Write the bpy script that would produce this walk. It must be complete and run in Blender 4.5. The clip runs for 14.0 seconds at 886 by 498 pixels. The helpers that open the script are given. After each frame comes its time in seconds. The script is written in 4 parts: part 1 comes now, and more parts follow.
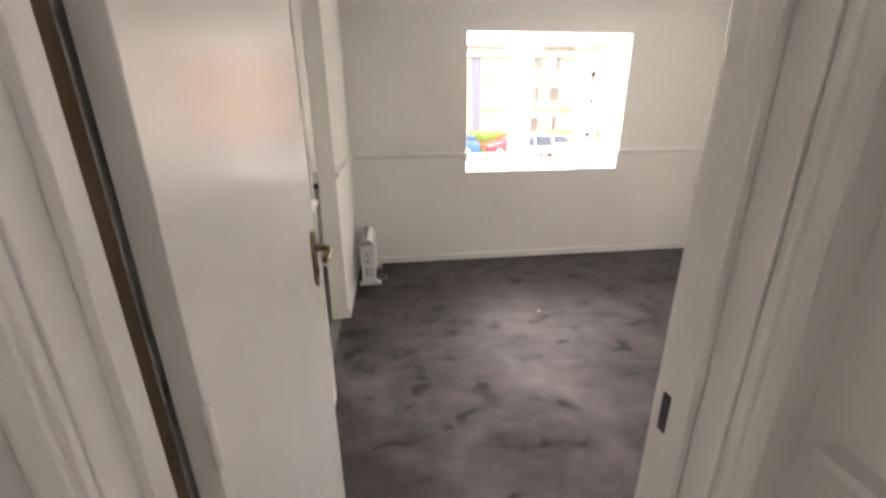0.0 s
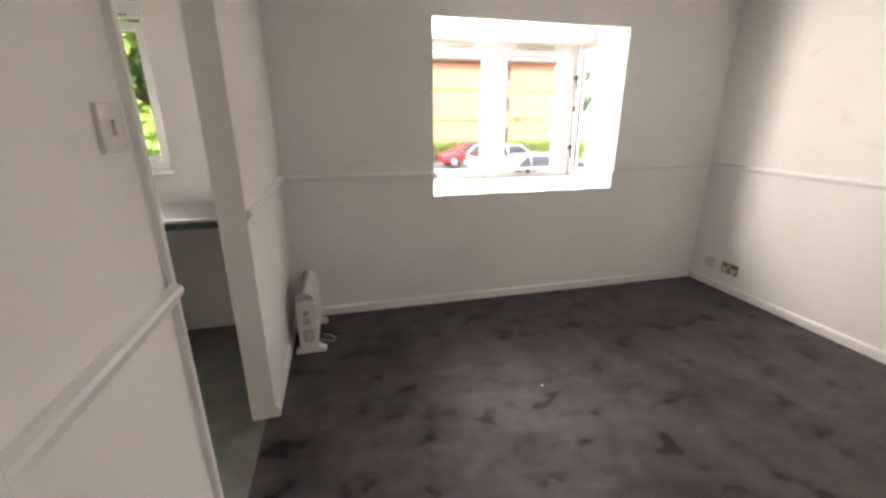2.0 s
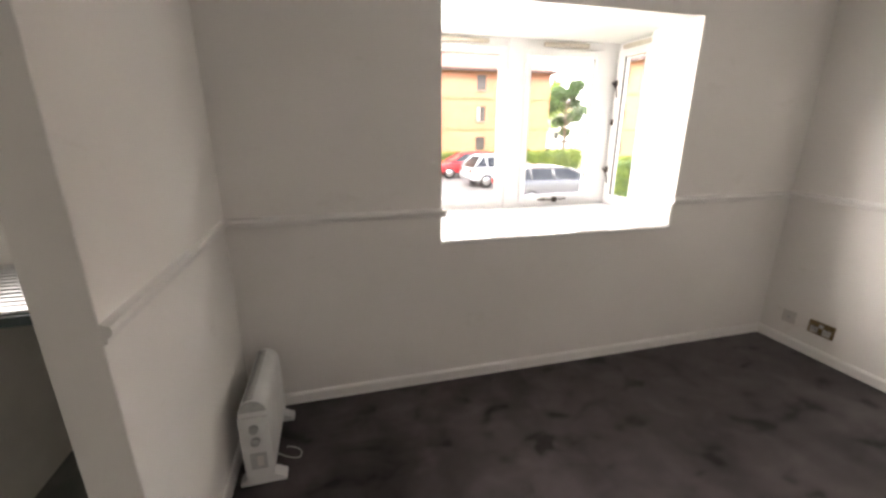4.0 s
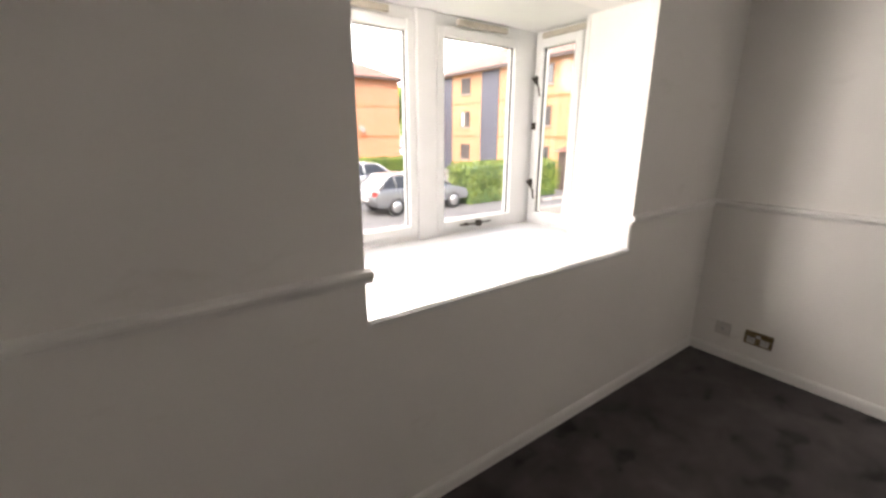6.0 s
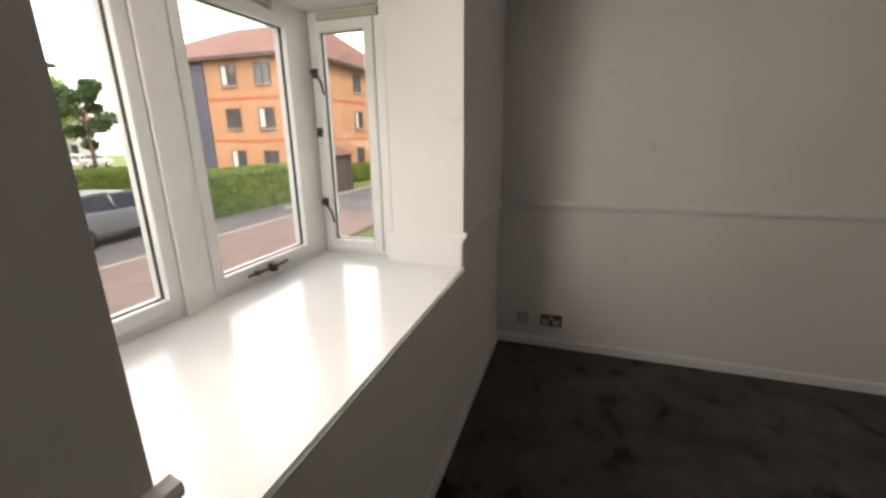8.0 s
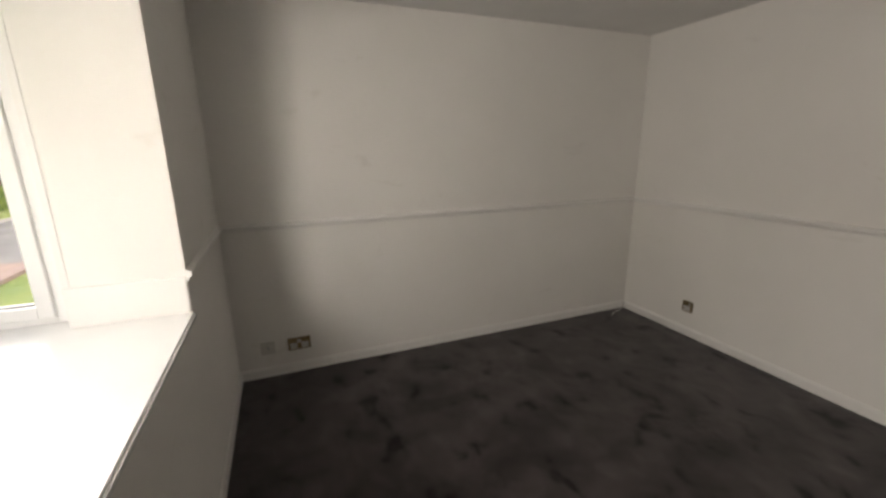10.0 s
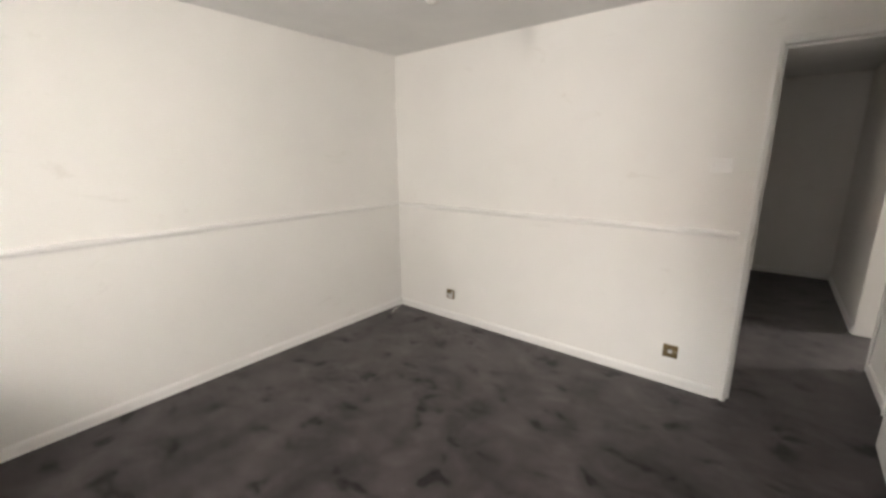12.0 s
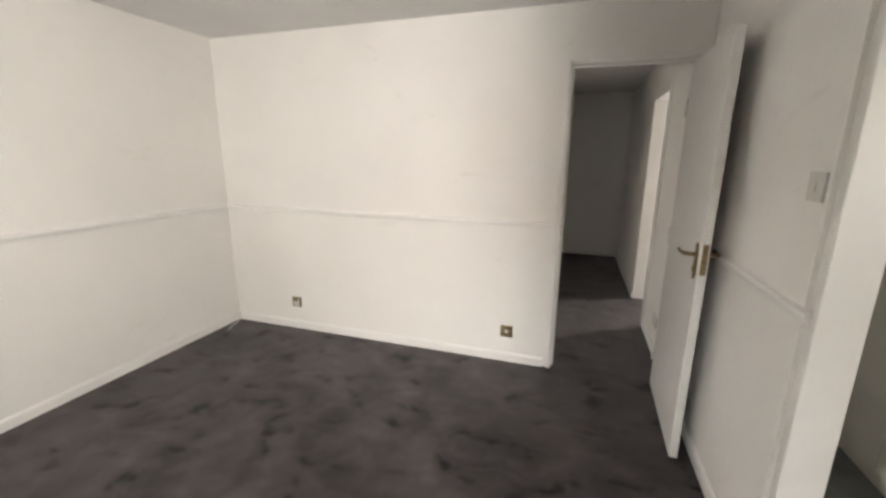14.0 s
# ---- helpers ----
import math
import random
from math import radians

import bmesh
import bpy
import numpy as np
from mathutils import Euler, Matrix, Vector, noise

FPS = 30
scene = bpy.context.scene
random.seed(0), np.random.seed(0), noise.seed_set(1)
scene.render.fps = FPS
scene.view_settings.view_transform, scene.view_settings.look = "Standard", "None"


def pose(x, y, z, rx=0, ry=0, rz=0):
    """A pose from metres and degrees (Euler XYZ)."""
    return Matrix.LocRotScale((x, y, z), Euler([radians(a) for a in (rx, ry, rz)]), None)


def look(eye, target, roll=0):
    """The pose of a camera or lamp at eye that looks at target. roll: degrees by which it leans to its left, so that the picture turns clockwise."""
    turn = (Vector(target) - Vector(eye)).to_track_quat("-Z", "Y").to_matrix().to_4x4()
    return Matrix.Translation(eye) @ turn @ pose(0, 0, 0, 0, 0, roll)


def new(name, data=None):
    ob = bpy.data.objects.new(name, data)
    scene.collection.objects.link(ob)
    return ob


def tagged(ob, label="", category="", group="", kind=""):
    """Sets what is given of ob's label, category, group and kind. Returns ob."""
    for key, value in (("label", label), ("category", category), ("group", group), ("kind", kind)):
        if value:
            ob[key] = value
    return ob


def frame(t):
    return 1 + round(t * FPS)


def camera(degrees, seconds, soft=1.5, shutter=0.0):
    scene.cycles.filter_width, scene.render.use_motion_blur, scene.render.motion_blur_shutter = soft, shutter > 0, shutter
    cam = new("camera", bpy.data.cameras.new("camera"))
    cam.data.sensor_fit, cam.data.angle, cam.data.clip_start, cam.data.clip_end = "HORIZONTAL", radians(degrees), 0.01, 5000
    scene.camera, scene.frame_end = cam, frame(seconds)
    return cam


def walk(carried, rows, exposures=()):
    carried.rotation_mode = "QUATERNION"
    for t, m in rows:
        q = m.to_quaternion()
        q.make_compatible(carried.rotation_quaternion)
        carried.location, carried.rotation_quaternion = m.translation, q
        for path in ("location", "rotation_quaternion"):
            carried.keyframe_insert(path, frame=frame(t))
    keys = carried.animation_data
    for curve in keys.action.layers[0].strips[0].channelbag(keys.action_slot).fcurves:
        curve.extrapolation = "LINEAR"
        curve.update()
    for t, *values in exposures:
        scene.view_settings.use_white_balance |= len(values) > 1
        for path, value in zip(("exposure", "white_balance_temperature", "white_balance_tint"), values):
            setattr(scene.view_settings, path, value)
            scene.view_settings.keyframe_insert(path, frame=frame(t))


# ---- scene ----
cam = camera(95.2, 14.0, soft=2.8)
PATH = [
    (0, (0.196, 0.232, 1.426), (0.431, 2.108, 0.773), -0.5),
    (0.5, (0.212, 0.454, 1.418), (0.501, 2.321, 0.763), -0.5),
    (1, (0.199, 0.686, 1.414), (0.563, 2.542, 0.764), -0.4),
    (1.5, (0.203, 0.886, 1.414), (0.627, 2.736, 0.782), -0.3),
    (2, (0.244, 1.098, 1.412), (0.7, 2.946, 0.799), -0.1),
    (2.5, (0.314, 1.332, 1.426), (0.763, 3.191, 0.841), 0.2),
    (5, (0.374, 2.41, 1.464), (1.021, 4.217, 0.902), -0.1),
    (5.5, (0.393, 2.671, 1.448), (1.282, 4.374, 0.89), 0.2),
    (6, (0.402, 2.89, 1.451), (1.514, 4.46, 0.905), -0.0),
    (6.5, (0.492, 3.073, 1.454), (1.816, 4.468, 0.904), -0.1),
    (7, (0.612, 3.264, 1.47), (2.136, 4.437, 0.921), -0.3),
    (9.5, (0.612, 3.619, 1.485), (2.507, 3.223, 0.98), -0.7),
    (10, (0.618, 3.623, 1.495), (2.422, 2.91, 1.008), -0.7),
    (10.5, (0.637, 3.618, 1.516), (2.295, 2.612, 1.03), -0.2),
    (11, (0.619, 3.599, 1.517), (2.122, 2.369, 1.042), -0.1),
    (11.5, (0.57, 3.541, 1.482), (1.936, 2.148, 1.042), -0.5),
    (12, (0.538, 3.504, 1.477), (1.761, 1.986, 1.03), -0.3),
    (12.5, (0.518, 3.477, 1.489), (1.59, 1.85, 1.035), -0.4),
    (13, (0.515, 3.454, 1.495), (1.429, 1.736, 1.035), -0.3),
    (13.5, (0.508, 3.449, 1.477), (1.266, 1.654, 1.025), 0.3),
    (14, (0.51, 3.443, 1.477), (1.108, 1.589, 1.025), 0.5),
]
EXPOSURES = [(0, 4.75, 6670, 14), (1.5, 4.3, 6670, 14), (2.5, 4.15, 6670, 14), (5, 3.75, 6670, 14), (6, 3.4, 6670, 14), (6.5, 3.1, 6670, 14), (7.2, 2.5, 6720, 13), (9.3, 2.23, 6970, 10), (10, 2.85, 6820, 10), (11, 3.83, 6620, 9.5), (12, 4.18, 6520, 9.5), (14, 4.33, 6520, 9.5)]
walk(cam, [(t, look(eye, target, roll)) for t, eye, target, roll in PATH], EXPOSURES)
SKY, SUN = 0.058, 0.5
BAY, KITCHEN, HALL_FILL, SHEET_GLOW = 2.8, 1.0, 3.6, 1.1

# ---- world, sun and exposure ----
world = bpy.data.worlds.new("overcast_sky")
scene.world = world
world.use_nodes = True
wn = world.node_tree.nodes
sky = wn.new("ShaderNodeTexSky")
sky.sky_type = 'NISHITA'
sky.sun_disc = False
sky.sun_elevation = radians(48)
sky.sun_rotation = radians(215)
sky.air_density, sky.dust_density, sky.ozone_density = 1.0, 4.0, 1.0
wn["Background"].inputs["Strength"].default_value = SKY
world.node_tree.links.new(sky.outputs[0], wn["Background"].inputs[0])
sun = new("sun", bpy.data.lights.new("sun", 'SUN'))
sun.data.energy, sun.data.angle, sun.data.color = SUN, radians(12), (1.0, 0.95, 0.88)
sun.matrix_world = look((-20, -28, 38), (0, 0, 0))


def fill_lamp(name, eye, target, w, h, watts, colour=(1.0, 0.92, 0.855), spread=180):
    """An area lamp added at a window to stand in for the sky's light."""
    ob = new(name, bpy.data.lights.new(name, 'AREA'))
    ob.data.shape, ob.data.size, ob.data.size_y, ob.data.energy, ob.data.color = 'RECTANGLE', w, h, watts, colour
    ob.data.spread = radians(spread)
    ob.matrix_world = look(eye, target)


# added lamps in the bay's left corner, out of the camera's sight
fill_lamp("bay_fill_lamp", (0.93, 4.77, 1.60), (1.5, 1.0, 1.5), 0.19, 0.6, BAY * 0.8, spread=132)
fill_lamp("bay_side_fill_lamp", (0.85, 4.585, 1.64), (2.85, 3.3, 1.6), 0.34, 0.6, BAY * 0.32, spread=116)
# added lamp at an unseen, made-up window, to brighten the hall
fill_lamp("hall_fill_lamp", (-2.19, -1.75, 1.5), (0.4, -0.4, 1.2), 0.45, 0.55, HALL_FILL)
# added lamp behind the worktop's left end, out of the camera's sight
fill_lamp("kitchen_fill_lamp", (-1.58, 4.08, 1.5), (-1.2, 1.5, 1.0), 0.3, 0.75, KITCHEN)

# ---- plan of the room, in metres ----
XL, XR, YB, YW, ZC = -0.16, 3.35, 0.695, 4.0, 2.358     # left wall, right wall, door wall, window wall, ceiling
SILL, HEAD, DADO = 0.872, 2.05, 1.03
RL, RR = 0.892, 2.388                                    # window recess
DL, DR, DTOP = -0.105, 0.581, 2.018                        # room door opening
KY0, KY1 = 2.12, 2.91                                    # kitchen opening in the left wall
GZ = -1.35                                               # ground outside


# ---- materials ----
def material(name, rough=0.5, metal=0.0):
    m = bpy.data.materials.new(name)
    m.use_nodes = True
    b = m.node_tree.nodes["Principled BSDF"]
    b.inputs["Roughness"].default_value, b.inputs["Metallic"].default_value = rough, metal
    return m, m.node_tree, b


def node(nt, kind, **values):
    n = nt.nodes.new(kind)
    for k, v in values.items():
        n.inputs[k.replace("_", " ")].default_value = v
    return n


def grain(nt, scale, detail=4.0, rough=0.55, distort=0.0, stretch=None):
    co = nt.nodes.new("ShaderNodeTexCoord")
    src = co.outputs["Object"]
    if stretch:
        mp = node(nt, "ShaderNodeMapping", Scale=stretch)
        nt.links.new(src, mp.inputs["Vector"])
        src = mp.outputs["Vector"]
    n = node(nt, "ShaderNodeTexNoise", Scale=scale, Detail=detail, Roughness=rough, Distortion=distort)
    nt.links.new(src, n.inputs["Vector"])
    return n.outputs["Fac"]


def ramp(nt, fac, stops):
    r = nt.nodes.new("ShaderNodeValToRGB")
    e = r.color_ramp.elements
    while len(e) < len(stops):
        e.new(0.5)
    for el, (p, c) in zip(e, stops):
        el.position, el.color = p, (*c, 1)
    nt.links.new(fac, r.inputs["Fac"])
    return r.outputs["Color"]


def bump(nt, b, height, strength, distance):
    n = node(nt, "ShaderNodeBump", Strength=strength, Distance=distance)
    nt.links.new(height, n.inputs["Height"])
    nt.links.new(n.outputs["Normal"], b.inputs["Normal"])
    return n


def mottled(name, a, c, scale, rough, metal=0.0, bump_scale=0, strength=0.2, distance=0.001, lo=0.35, hi=0.65, rough_var=0.0, stretch=None):
    m, nt, b = material(name, rough, metal)
    nt.links.new(ramp(nt, grain(nt, scale, 5, stretch=stretch), [(lo, a), (hi, c)]), b.inputs["Base Color"])
    if bump_scale:
        bump(nt, b, grain(nt, bump_scale, 3), strength, distance)
    if rough_var:
        r = node(nt, "ShaderNodeMapRange", To_Min=rough - rough_var, To_Max=rough + rough_var)
        nt.links.new(grain(nt, scale * 2.3, 3), r.inputs["Value"])
        nt.links.new(r.outputs["Result"], b.inputs["Roughness"])
    return m


def wall_paint(name, a, c):
    """Matt emulsion: roller stipple, soft patchiness and a few faint scuffs."""
    m, nt, b = material(name, 0.72)
    base = ramp(nt, grain(nt, 1.3, 4, 0.5), [(0.35, a), (0.65, c)])
    mix = nt.nodes.new("ShaderNodeMixRGB"); mix.blend_type = 'MULTIPLY'; mix.inputs[0].default_value = 0.55
    nt.links.new(base, mix.inputs[1])
    nt.links.new(ramp(nt, grain(nt, 3.1, 6, 0.62, 0.8, (1, 1, 2.2)), [(0.27, (0.88, 0.87, 0.85)), (0.36, (1, 1, 1))]), mix.inputs[2])
    nt.links.new(mix.outputs[0], b.inputs["Base Color"])
    n1 = bump(nt, b, grain(nt, 140, 3), 0.16, 0.0014)
    n2 = node(nt, "ShaderNodeBump", Strength=0.12, Distance=0.006)
    nt.links.new(grain(nt, 5.0, 3), n2.inputs["Height"])
    nt.links.new(n2.outputs["Normal"], n1.inputs["Normal"])
    return m


def carpet_material(name, dark, light, marks):
    """Cut pile: trodden blotches over a soft large-scale nap."""
    m, nt, b = material(name, 0.5)
    b.inputs["Sheen Weight"].default_value = 0.10
    b.inputs["Sheen Roughness"].default_value = 0.5
    b.inputs["Specular Tint"].default_value = (0.9, 0.78, 0.8, 1)
    nap = ramp(nt, grain(nt, 1.1, 3, 0.5, 0.5), [(0.34, dark), (0.66, light)])
    feet = grain(nt, 3.2, 3.0, 0.5, 0.5, (1.0, 0.7, 1.0))
    feet2 = grain(nt, 6.6, 2.5, 0.5, 0.3, (0.8, 1.1, 1.0))
    fine = grain(nt, 240, 2)

    def layer(base, fac, stops, strength):
        n = nt.nodes.new("ShaderNodeMixRGB"); n.blend_type = 'MULTIPLY'; n.inputs[0].default_value = strength
        nt.links.new(base, n.inputs[1])
        nt.links.new(ramp(nt, fac, [(p, (v, v, v)) for p, v in stops]), n.inputs[2])
        return n.outputs[0]
    patches = layer(ramp(nt, feet, [(0.32, (0.62, 0.62, 0.62)), (0.46, (0.92, 0.92, 0.92)), (0.70, (1.35, 1.35, 1.35))]), feet2,
                    [(0.31, 0.25), (0.41, 0.85), (0.56, 1.0), (0.70, 1.3)], 1.0)
    c = nt.nodes.new("ShaderNodeMixRGB"); c.blend_type = 'MULTIPLY'; c.inputs[0].default_value = marks
    nt.links.new(nap, c.inputs[1]); nt.links.new(patches, c.inputs[2])
    nt.links.new(layer(c.outputs[0], fine, [(0.3, 0.5), (0.7, 1.4)], 0.7), b.inputs["Base Color"])
    sp = node(nt, "ShaderNodeMath"); sp.operation = 'MULTIPLY'; sp.inputs[1].default_value = 0.8
    nt.links.new(patches, sp.inputs[0]); nt.links.new(sp.outputs[0], b.inputs["Specular IOR Level"])
    n1 = bump(nt, b, fine, 0.7, 0.004)
    n2 = node(nt, "ShaderNodeBump", Strength=0.4 * marks, Distance=0.02)
    nt.links.new(feet2, n2.inputs["Height"])
    nt.links.new(n2.outputs["Normal"], n1.inputs["Normal"])
    return m


def brick_material(name, a, c, mortar):
    m, nt, b = material(name, 0.9)
    co = nt.nodes.new("ShaderNodeTexCoord")
    sep = nt.nodes.new("ShaderNodeSeparateXYZ")
    nt.links.new(co.outputs["Object"], sep.inputs[0])
    add = node(nt, "ShaderNodeMath")
    nt.links.new(sep.outputs["X"], add.inputs[0]); nt.links.new(sep.outputs["Y"], add.inputs[1])
    com = nt.nodes.new("ShaderNodeCombineXYZ")
    nt.links.new(add.outputs[0], com.inputs["X"]); nt.links.new(sep.outputs["Z"], com.inputs["Y"])
    t = node(nt, "ShaderNodeTexBrick", Scale=1.0, Color1=(*a, 1), Color2=(*c, 1), Mortar=(*mortar, 1), Mortar_Size=0.01, Brick_Width=0.225, Row_Height=0.075)
    nt.links.new(com.outputs[0], t.inputs["Vector"])
    stain = nt.nodes.new("ShaderNodeMixRGB"); stain.blend_type = 'MULTIPLY'; stain.inputs[0].default_value = 0.5
    nt.links.new(t.outputs["Color"], stain.inputs[1])
    nt.links.new(ramp(nt, grain(nt, 0.6, 5), [(0.3, (0.7, 0.7, 0.7)), (0.7, (1.1, 1.1, 1.1))]), stain.inputs[2])
    nt.links.new(stain.outputs[0], b.inputs["Base Color"])
    return m


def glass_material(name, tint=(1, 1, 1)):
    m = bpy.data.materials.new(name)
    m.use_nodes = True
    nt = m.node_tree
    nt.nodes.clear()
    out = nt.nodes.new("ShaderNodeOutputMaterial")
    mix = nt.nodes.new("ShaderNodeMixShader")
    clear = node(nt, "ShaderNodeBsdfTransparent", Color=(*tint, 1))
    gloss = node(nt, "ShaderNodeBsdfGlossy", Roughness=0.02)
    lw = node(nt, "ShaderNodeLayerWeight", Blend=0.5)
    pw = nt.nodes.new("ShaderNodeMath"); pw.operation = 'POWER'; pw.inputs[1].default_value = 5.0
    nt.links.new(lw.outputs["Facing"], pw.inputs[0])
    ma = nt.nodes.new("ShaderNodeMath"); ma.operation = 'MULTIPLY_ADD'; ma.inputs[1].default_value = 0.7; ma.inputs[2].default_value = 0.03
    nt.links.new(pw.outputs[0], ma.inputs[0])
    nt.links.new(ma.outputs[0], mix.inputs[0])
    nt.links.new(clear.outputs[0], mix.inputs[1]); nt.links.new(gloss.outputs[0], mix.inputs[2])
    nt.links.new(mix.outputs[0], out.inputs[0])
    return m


WALL = wall_paint("white_wall_paint", (0.80, 0.785, 0.755), (0.84, 0.825, 0.795))
CEIL = mottled("ceiling_paint", (0.72, 0.715, 0.70), (0.77, 0.765, 0.75), 2.0, 0.85, bump_scale=160, strength=0.12)
GLOSS = mottled("white_gloss_paint", (0.79, 0.78, 0.755), (0.83, 0.82, 0.80), 3.0, 0.33, bump_scale=35, strength=0.05, rough_var=0.05)
DOORP = mottled("white_door_paint", (0.78, 0.77, 0.745), (0.82, 0.81, 0.79), 2.5, 0.24, bump_scale=18, strength=0.04, rough_var=0.05)
SILLP = mottled("white_sill_paint", (0.81, 0.81, 0.80), (0.85, 0.85, 0.84), 3.0, 0.17, bump_scale=9, strength=0.05, rough_var=0.05)
PVC = mottled("white_window_plastic", (0.80, 0.80, 0.79), (0.84, 0.84, 0.83), 4.0, 0.3)
VENT = mottled("beige_vent_plastic", (0.47, 0.43, 0.36), (0.54, 0.49, 0.41), 30, 0.5)
GASKET = mottled("black_rubber", (0.015, 0.015, 0.015), (0.03, 0.028, 0.026), 30, 0.6)
IRON = mottled("dark_bronze_metal", (0.045, 0.038, 0.032), (0.09, 0.075, 0.06), 40, 0.38, 0.8)
BRASS = mottled("aged_brass", (0.20, 0.15, 0.08), (0.33, 0.25, 0.13), 45, 0.34, 0.9, rough_var=0.1)
STEEL = mottled("brushed_steel", (0.55, 0.55, 0.54), (0.66, 0.66, 0.65), 60, 0.28, 0.95, stretch=(1, 14, 1))
CHROME = mottled("chrome", (0.6, 0.6, 0.6), (0.7, 0.7, 0.7), 30, 0.12, 1.0)
SWITCH = mottled("white_plastic", (0.58, 0.565, 0.53), (0.64, 0.625, 0.59), 40, 0.35)
GREYP = mottled("grey_plastic", (0.38, 0.39, 0.39), (0.45, 0.46, 0.46), 40, 0.45)
SLOT = mottled("slot_shade_grey", (0.28, 0.28, 0.28), (0.34, 0.34, 0.34), 30, 0.6)
HEATW = mottled("pale_heater_enamel", (0.68, 0.69, 0.68), (0.74, 0.75, 0.74), 12, 0.35)
DARKP = mottled("dark_plastic", (0.02, 0.022, 0.024), (0.04, 0.042, 0.044), 30, 0.5)
WORKTOP = mottled("worktop_edge", (0.015, 0.03, 0.03), (0.03, 0.05, 0.05), 30, 0.4)
LAMI = mottled("white_laminate", (0.66, 0.64, 0.58), (0.72, 0.70, 0.64), 6, 0.45)
LINO = mottled("grey_green_lino", (0.13, 0.14, 0.125), (0.19, 0.20, 0.18), 7, 0.42, bump_scale=60, strength=0.08, rough_var=0.08)
CARPET = carpet_material("charcoal_carpet", (0.0145, 0.0113, 0.0118), (0.024, 0.019, 0.020), 1.0)
HALLC = carpet_material("hall_carpet", (0.022, 0.019, 0.019), (0.028, 0.025, 0.025), 0.3)
WOODGAP = mottled("wood_gap_shade", (0.07, 0.045, 0.02), (0.13, 0.085, 0.04), 8, 0.6, stretch=(1, 1, 0.1))
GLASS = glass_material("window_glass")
BRICK = brick_material("orange_brick", (0.43, 0.168, 0.088), (0.49, 0.21, 0.115), (0.43, 0.29, 0.21))
BRICKP = brick_material("pink_brick", (0.42, 0.20, 0.13), (0.48, 0.25, 0.17), (0.45, 0.33, 0.26))
BRICKT = brick_material("tan_brick", (0.45, 0.205, 0.095), (0.51, 0.245, 0.12), (0.46, 0.33, 0.22))
BAND = mottled("red_brick_band", (0.42, 0.13, 0.06), (0.50, 0.17, 0.08), 3, 0.9)
TILE = mottled("roof_tiles", (0.15, 0.07, 0.052), (0.22, 0.11, 0.082), 2.5, 0.85, bump_scale=8, strength=0.4, distance=0.02)
FASCIA = mottled("dark_fascia", (0.05, 0.035, 0.03), (0.09, 0.06, 0.05), 6, 0.6)
CLAD = mottled("slate_blue_cladding", (0.055, 0.06, 0.085), (0.085, 0.09, 0.12), 2, 0.6, stretch=(6, 6, 1))
WFRAME = mottled("brown_window_frame", (0.10, 0.06, 0.04), (0.15, 0.09, 0.06), 6, 0.5)
PANE = mottled("dark_pane", (0.05, 0.055, 0.06), (0.09, 0.095, 0.10), 1.2, 0.08)
CURTAIN = mottled("pale_curtain", (0.6, 0.58, 0.55), (0.7, 0.68, 0.65), 5, 0.8)
RENDERW = mottled("white_render", (0.7, 0.69, 0.66), (0.76, 0.75, 0.72), 1, 0.85)
ASPHALT = mottled("asphalt", (0.10, 0.098, 0.095), (0.15, 0.145, 0.14), 1.2, 0.9, bump_scale=120, strength=0.3, distance=0.004)
PAVING = mottled("pink_paving", (0.15, 0.105, 0.088), (0.21, 0.15, 0.125), 2.2, 0.9, bump_scale=70, strength=0.2)
KERB = mottled("concrete_kerb", (0.25, 0.235, 0.215), (0.33, 0.31, 0.285), 5, 0.9)
GRASS = mottled("lawn", (0.09, 0.13, 0.03), (0.17, 0.20, 0.05), 1.1, 0.95, bump_scale=50, strength=0.5, distance=0.03)
LEAFH = mottled("hedge_leaf", (0.09, 0.145, 0.018), (0.18, 0.235, 0.035), 1.8, 0.6)
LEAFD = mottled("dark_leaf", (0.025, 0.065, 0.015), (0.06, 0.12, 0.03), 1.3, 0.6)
LEAFB = mottled("bright_leaf", (0.12, 0.22, 0.02), (0.22, 0.33, 0.05), 1.6, 0.6)
BARK = mottled("bark", (0.07, 0.05, 0.035), (0.13, 0.10, 0.07), 6, 0.9, bump_scale=20, strength=0.6, distance=0.02)
TYRE = mottled("tyre_rubber", (0.012, 0.012, 0.012), (0.025, 0.025, 0.025), 20, 0.8)
CGLASS = mottled("car_glass", (0.02, 0.022, 0.025), (0.035, 0.038, 0.04), 3, 0.05)
REDL = mottled("red_lamp", (0.5, 0.02, 0.015), (0.6, 0.04, 0.03), 20, 0.2)
PAINTS = {"red": mottled("red_car_paint", (0.42, 0.02, 0.025), (0.48, 0.03, 0.035), 3, 0.22),
          "silver": mottled("silver_car_paint", (0.55, 0.56, 0.58), (0.62, 0.63, 0.65), 3, 0.25, 0.5),
          "grey": mottled("grey_car_paint", (0.16, 0.165, 0.175), (0.21, 0.215, 0.225), 3, 0.22, 0.4),
          "blue": mottled("blue_car_paint", (0.04, 0.09, 0.22), (0.05, 0.12, 0.27), 3, 0.22),
          "white": mottled("white_car_paint", (0.7, 0.7, 0.7), (0.76, 0.76, 0.76), 3, 0.25)}


# ---- mesh helpers ----
def box(bm, x0, x1, y0, y1, z0, z1):
    v = [bm.verts.new((x, y, z)) for z in (z0, z1) for x, y in ((x0, y0), (x1, y0), (x1, y1), (x0, y1))]
    for f in ((3, 2, 1, 0), (4, 5, 6, 7), (0, 1, 5, 4), (1, 2, 6, 5), (2, 3, 7, 6), (3, 0, 4, 7)):
        bm.faces.new([v[i] for i in f])


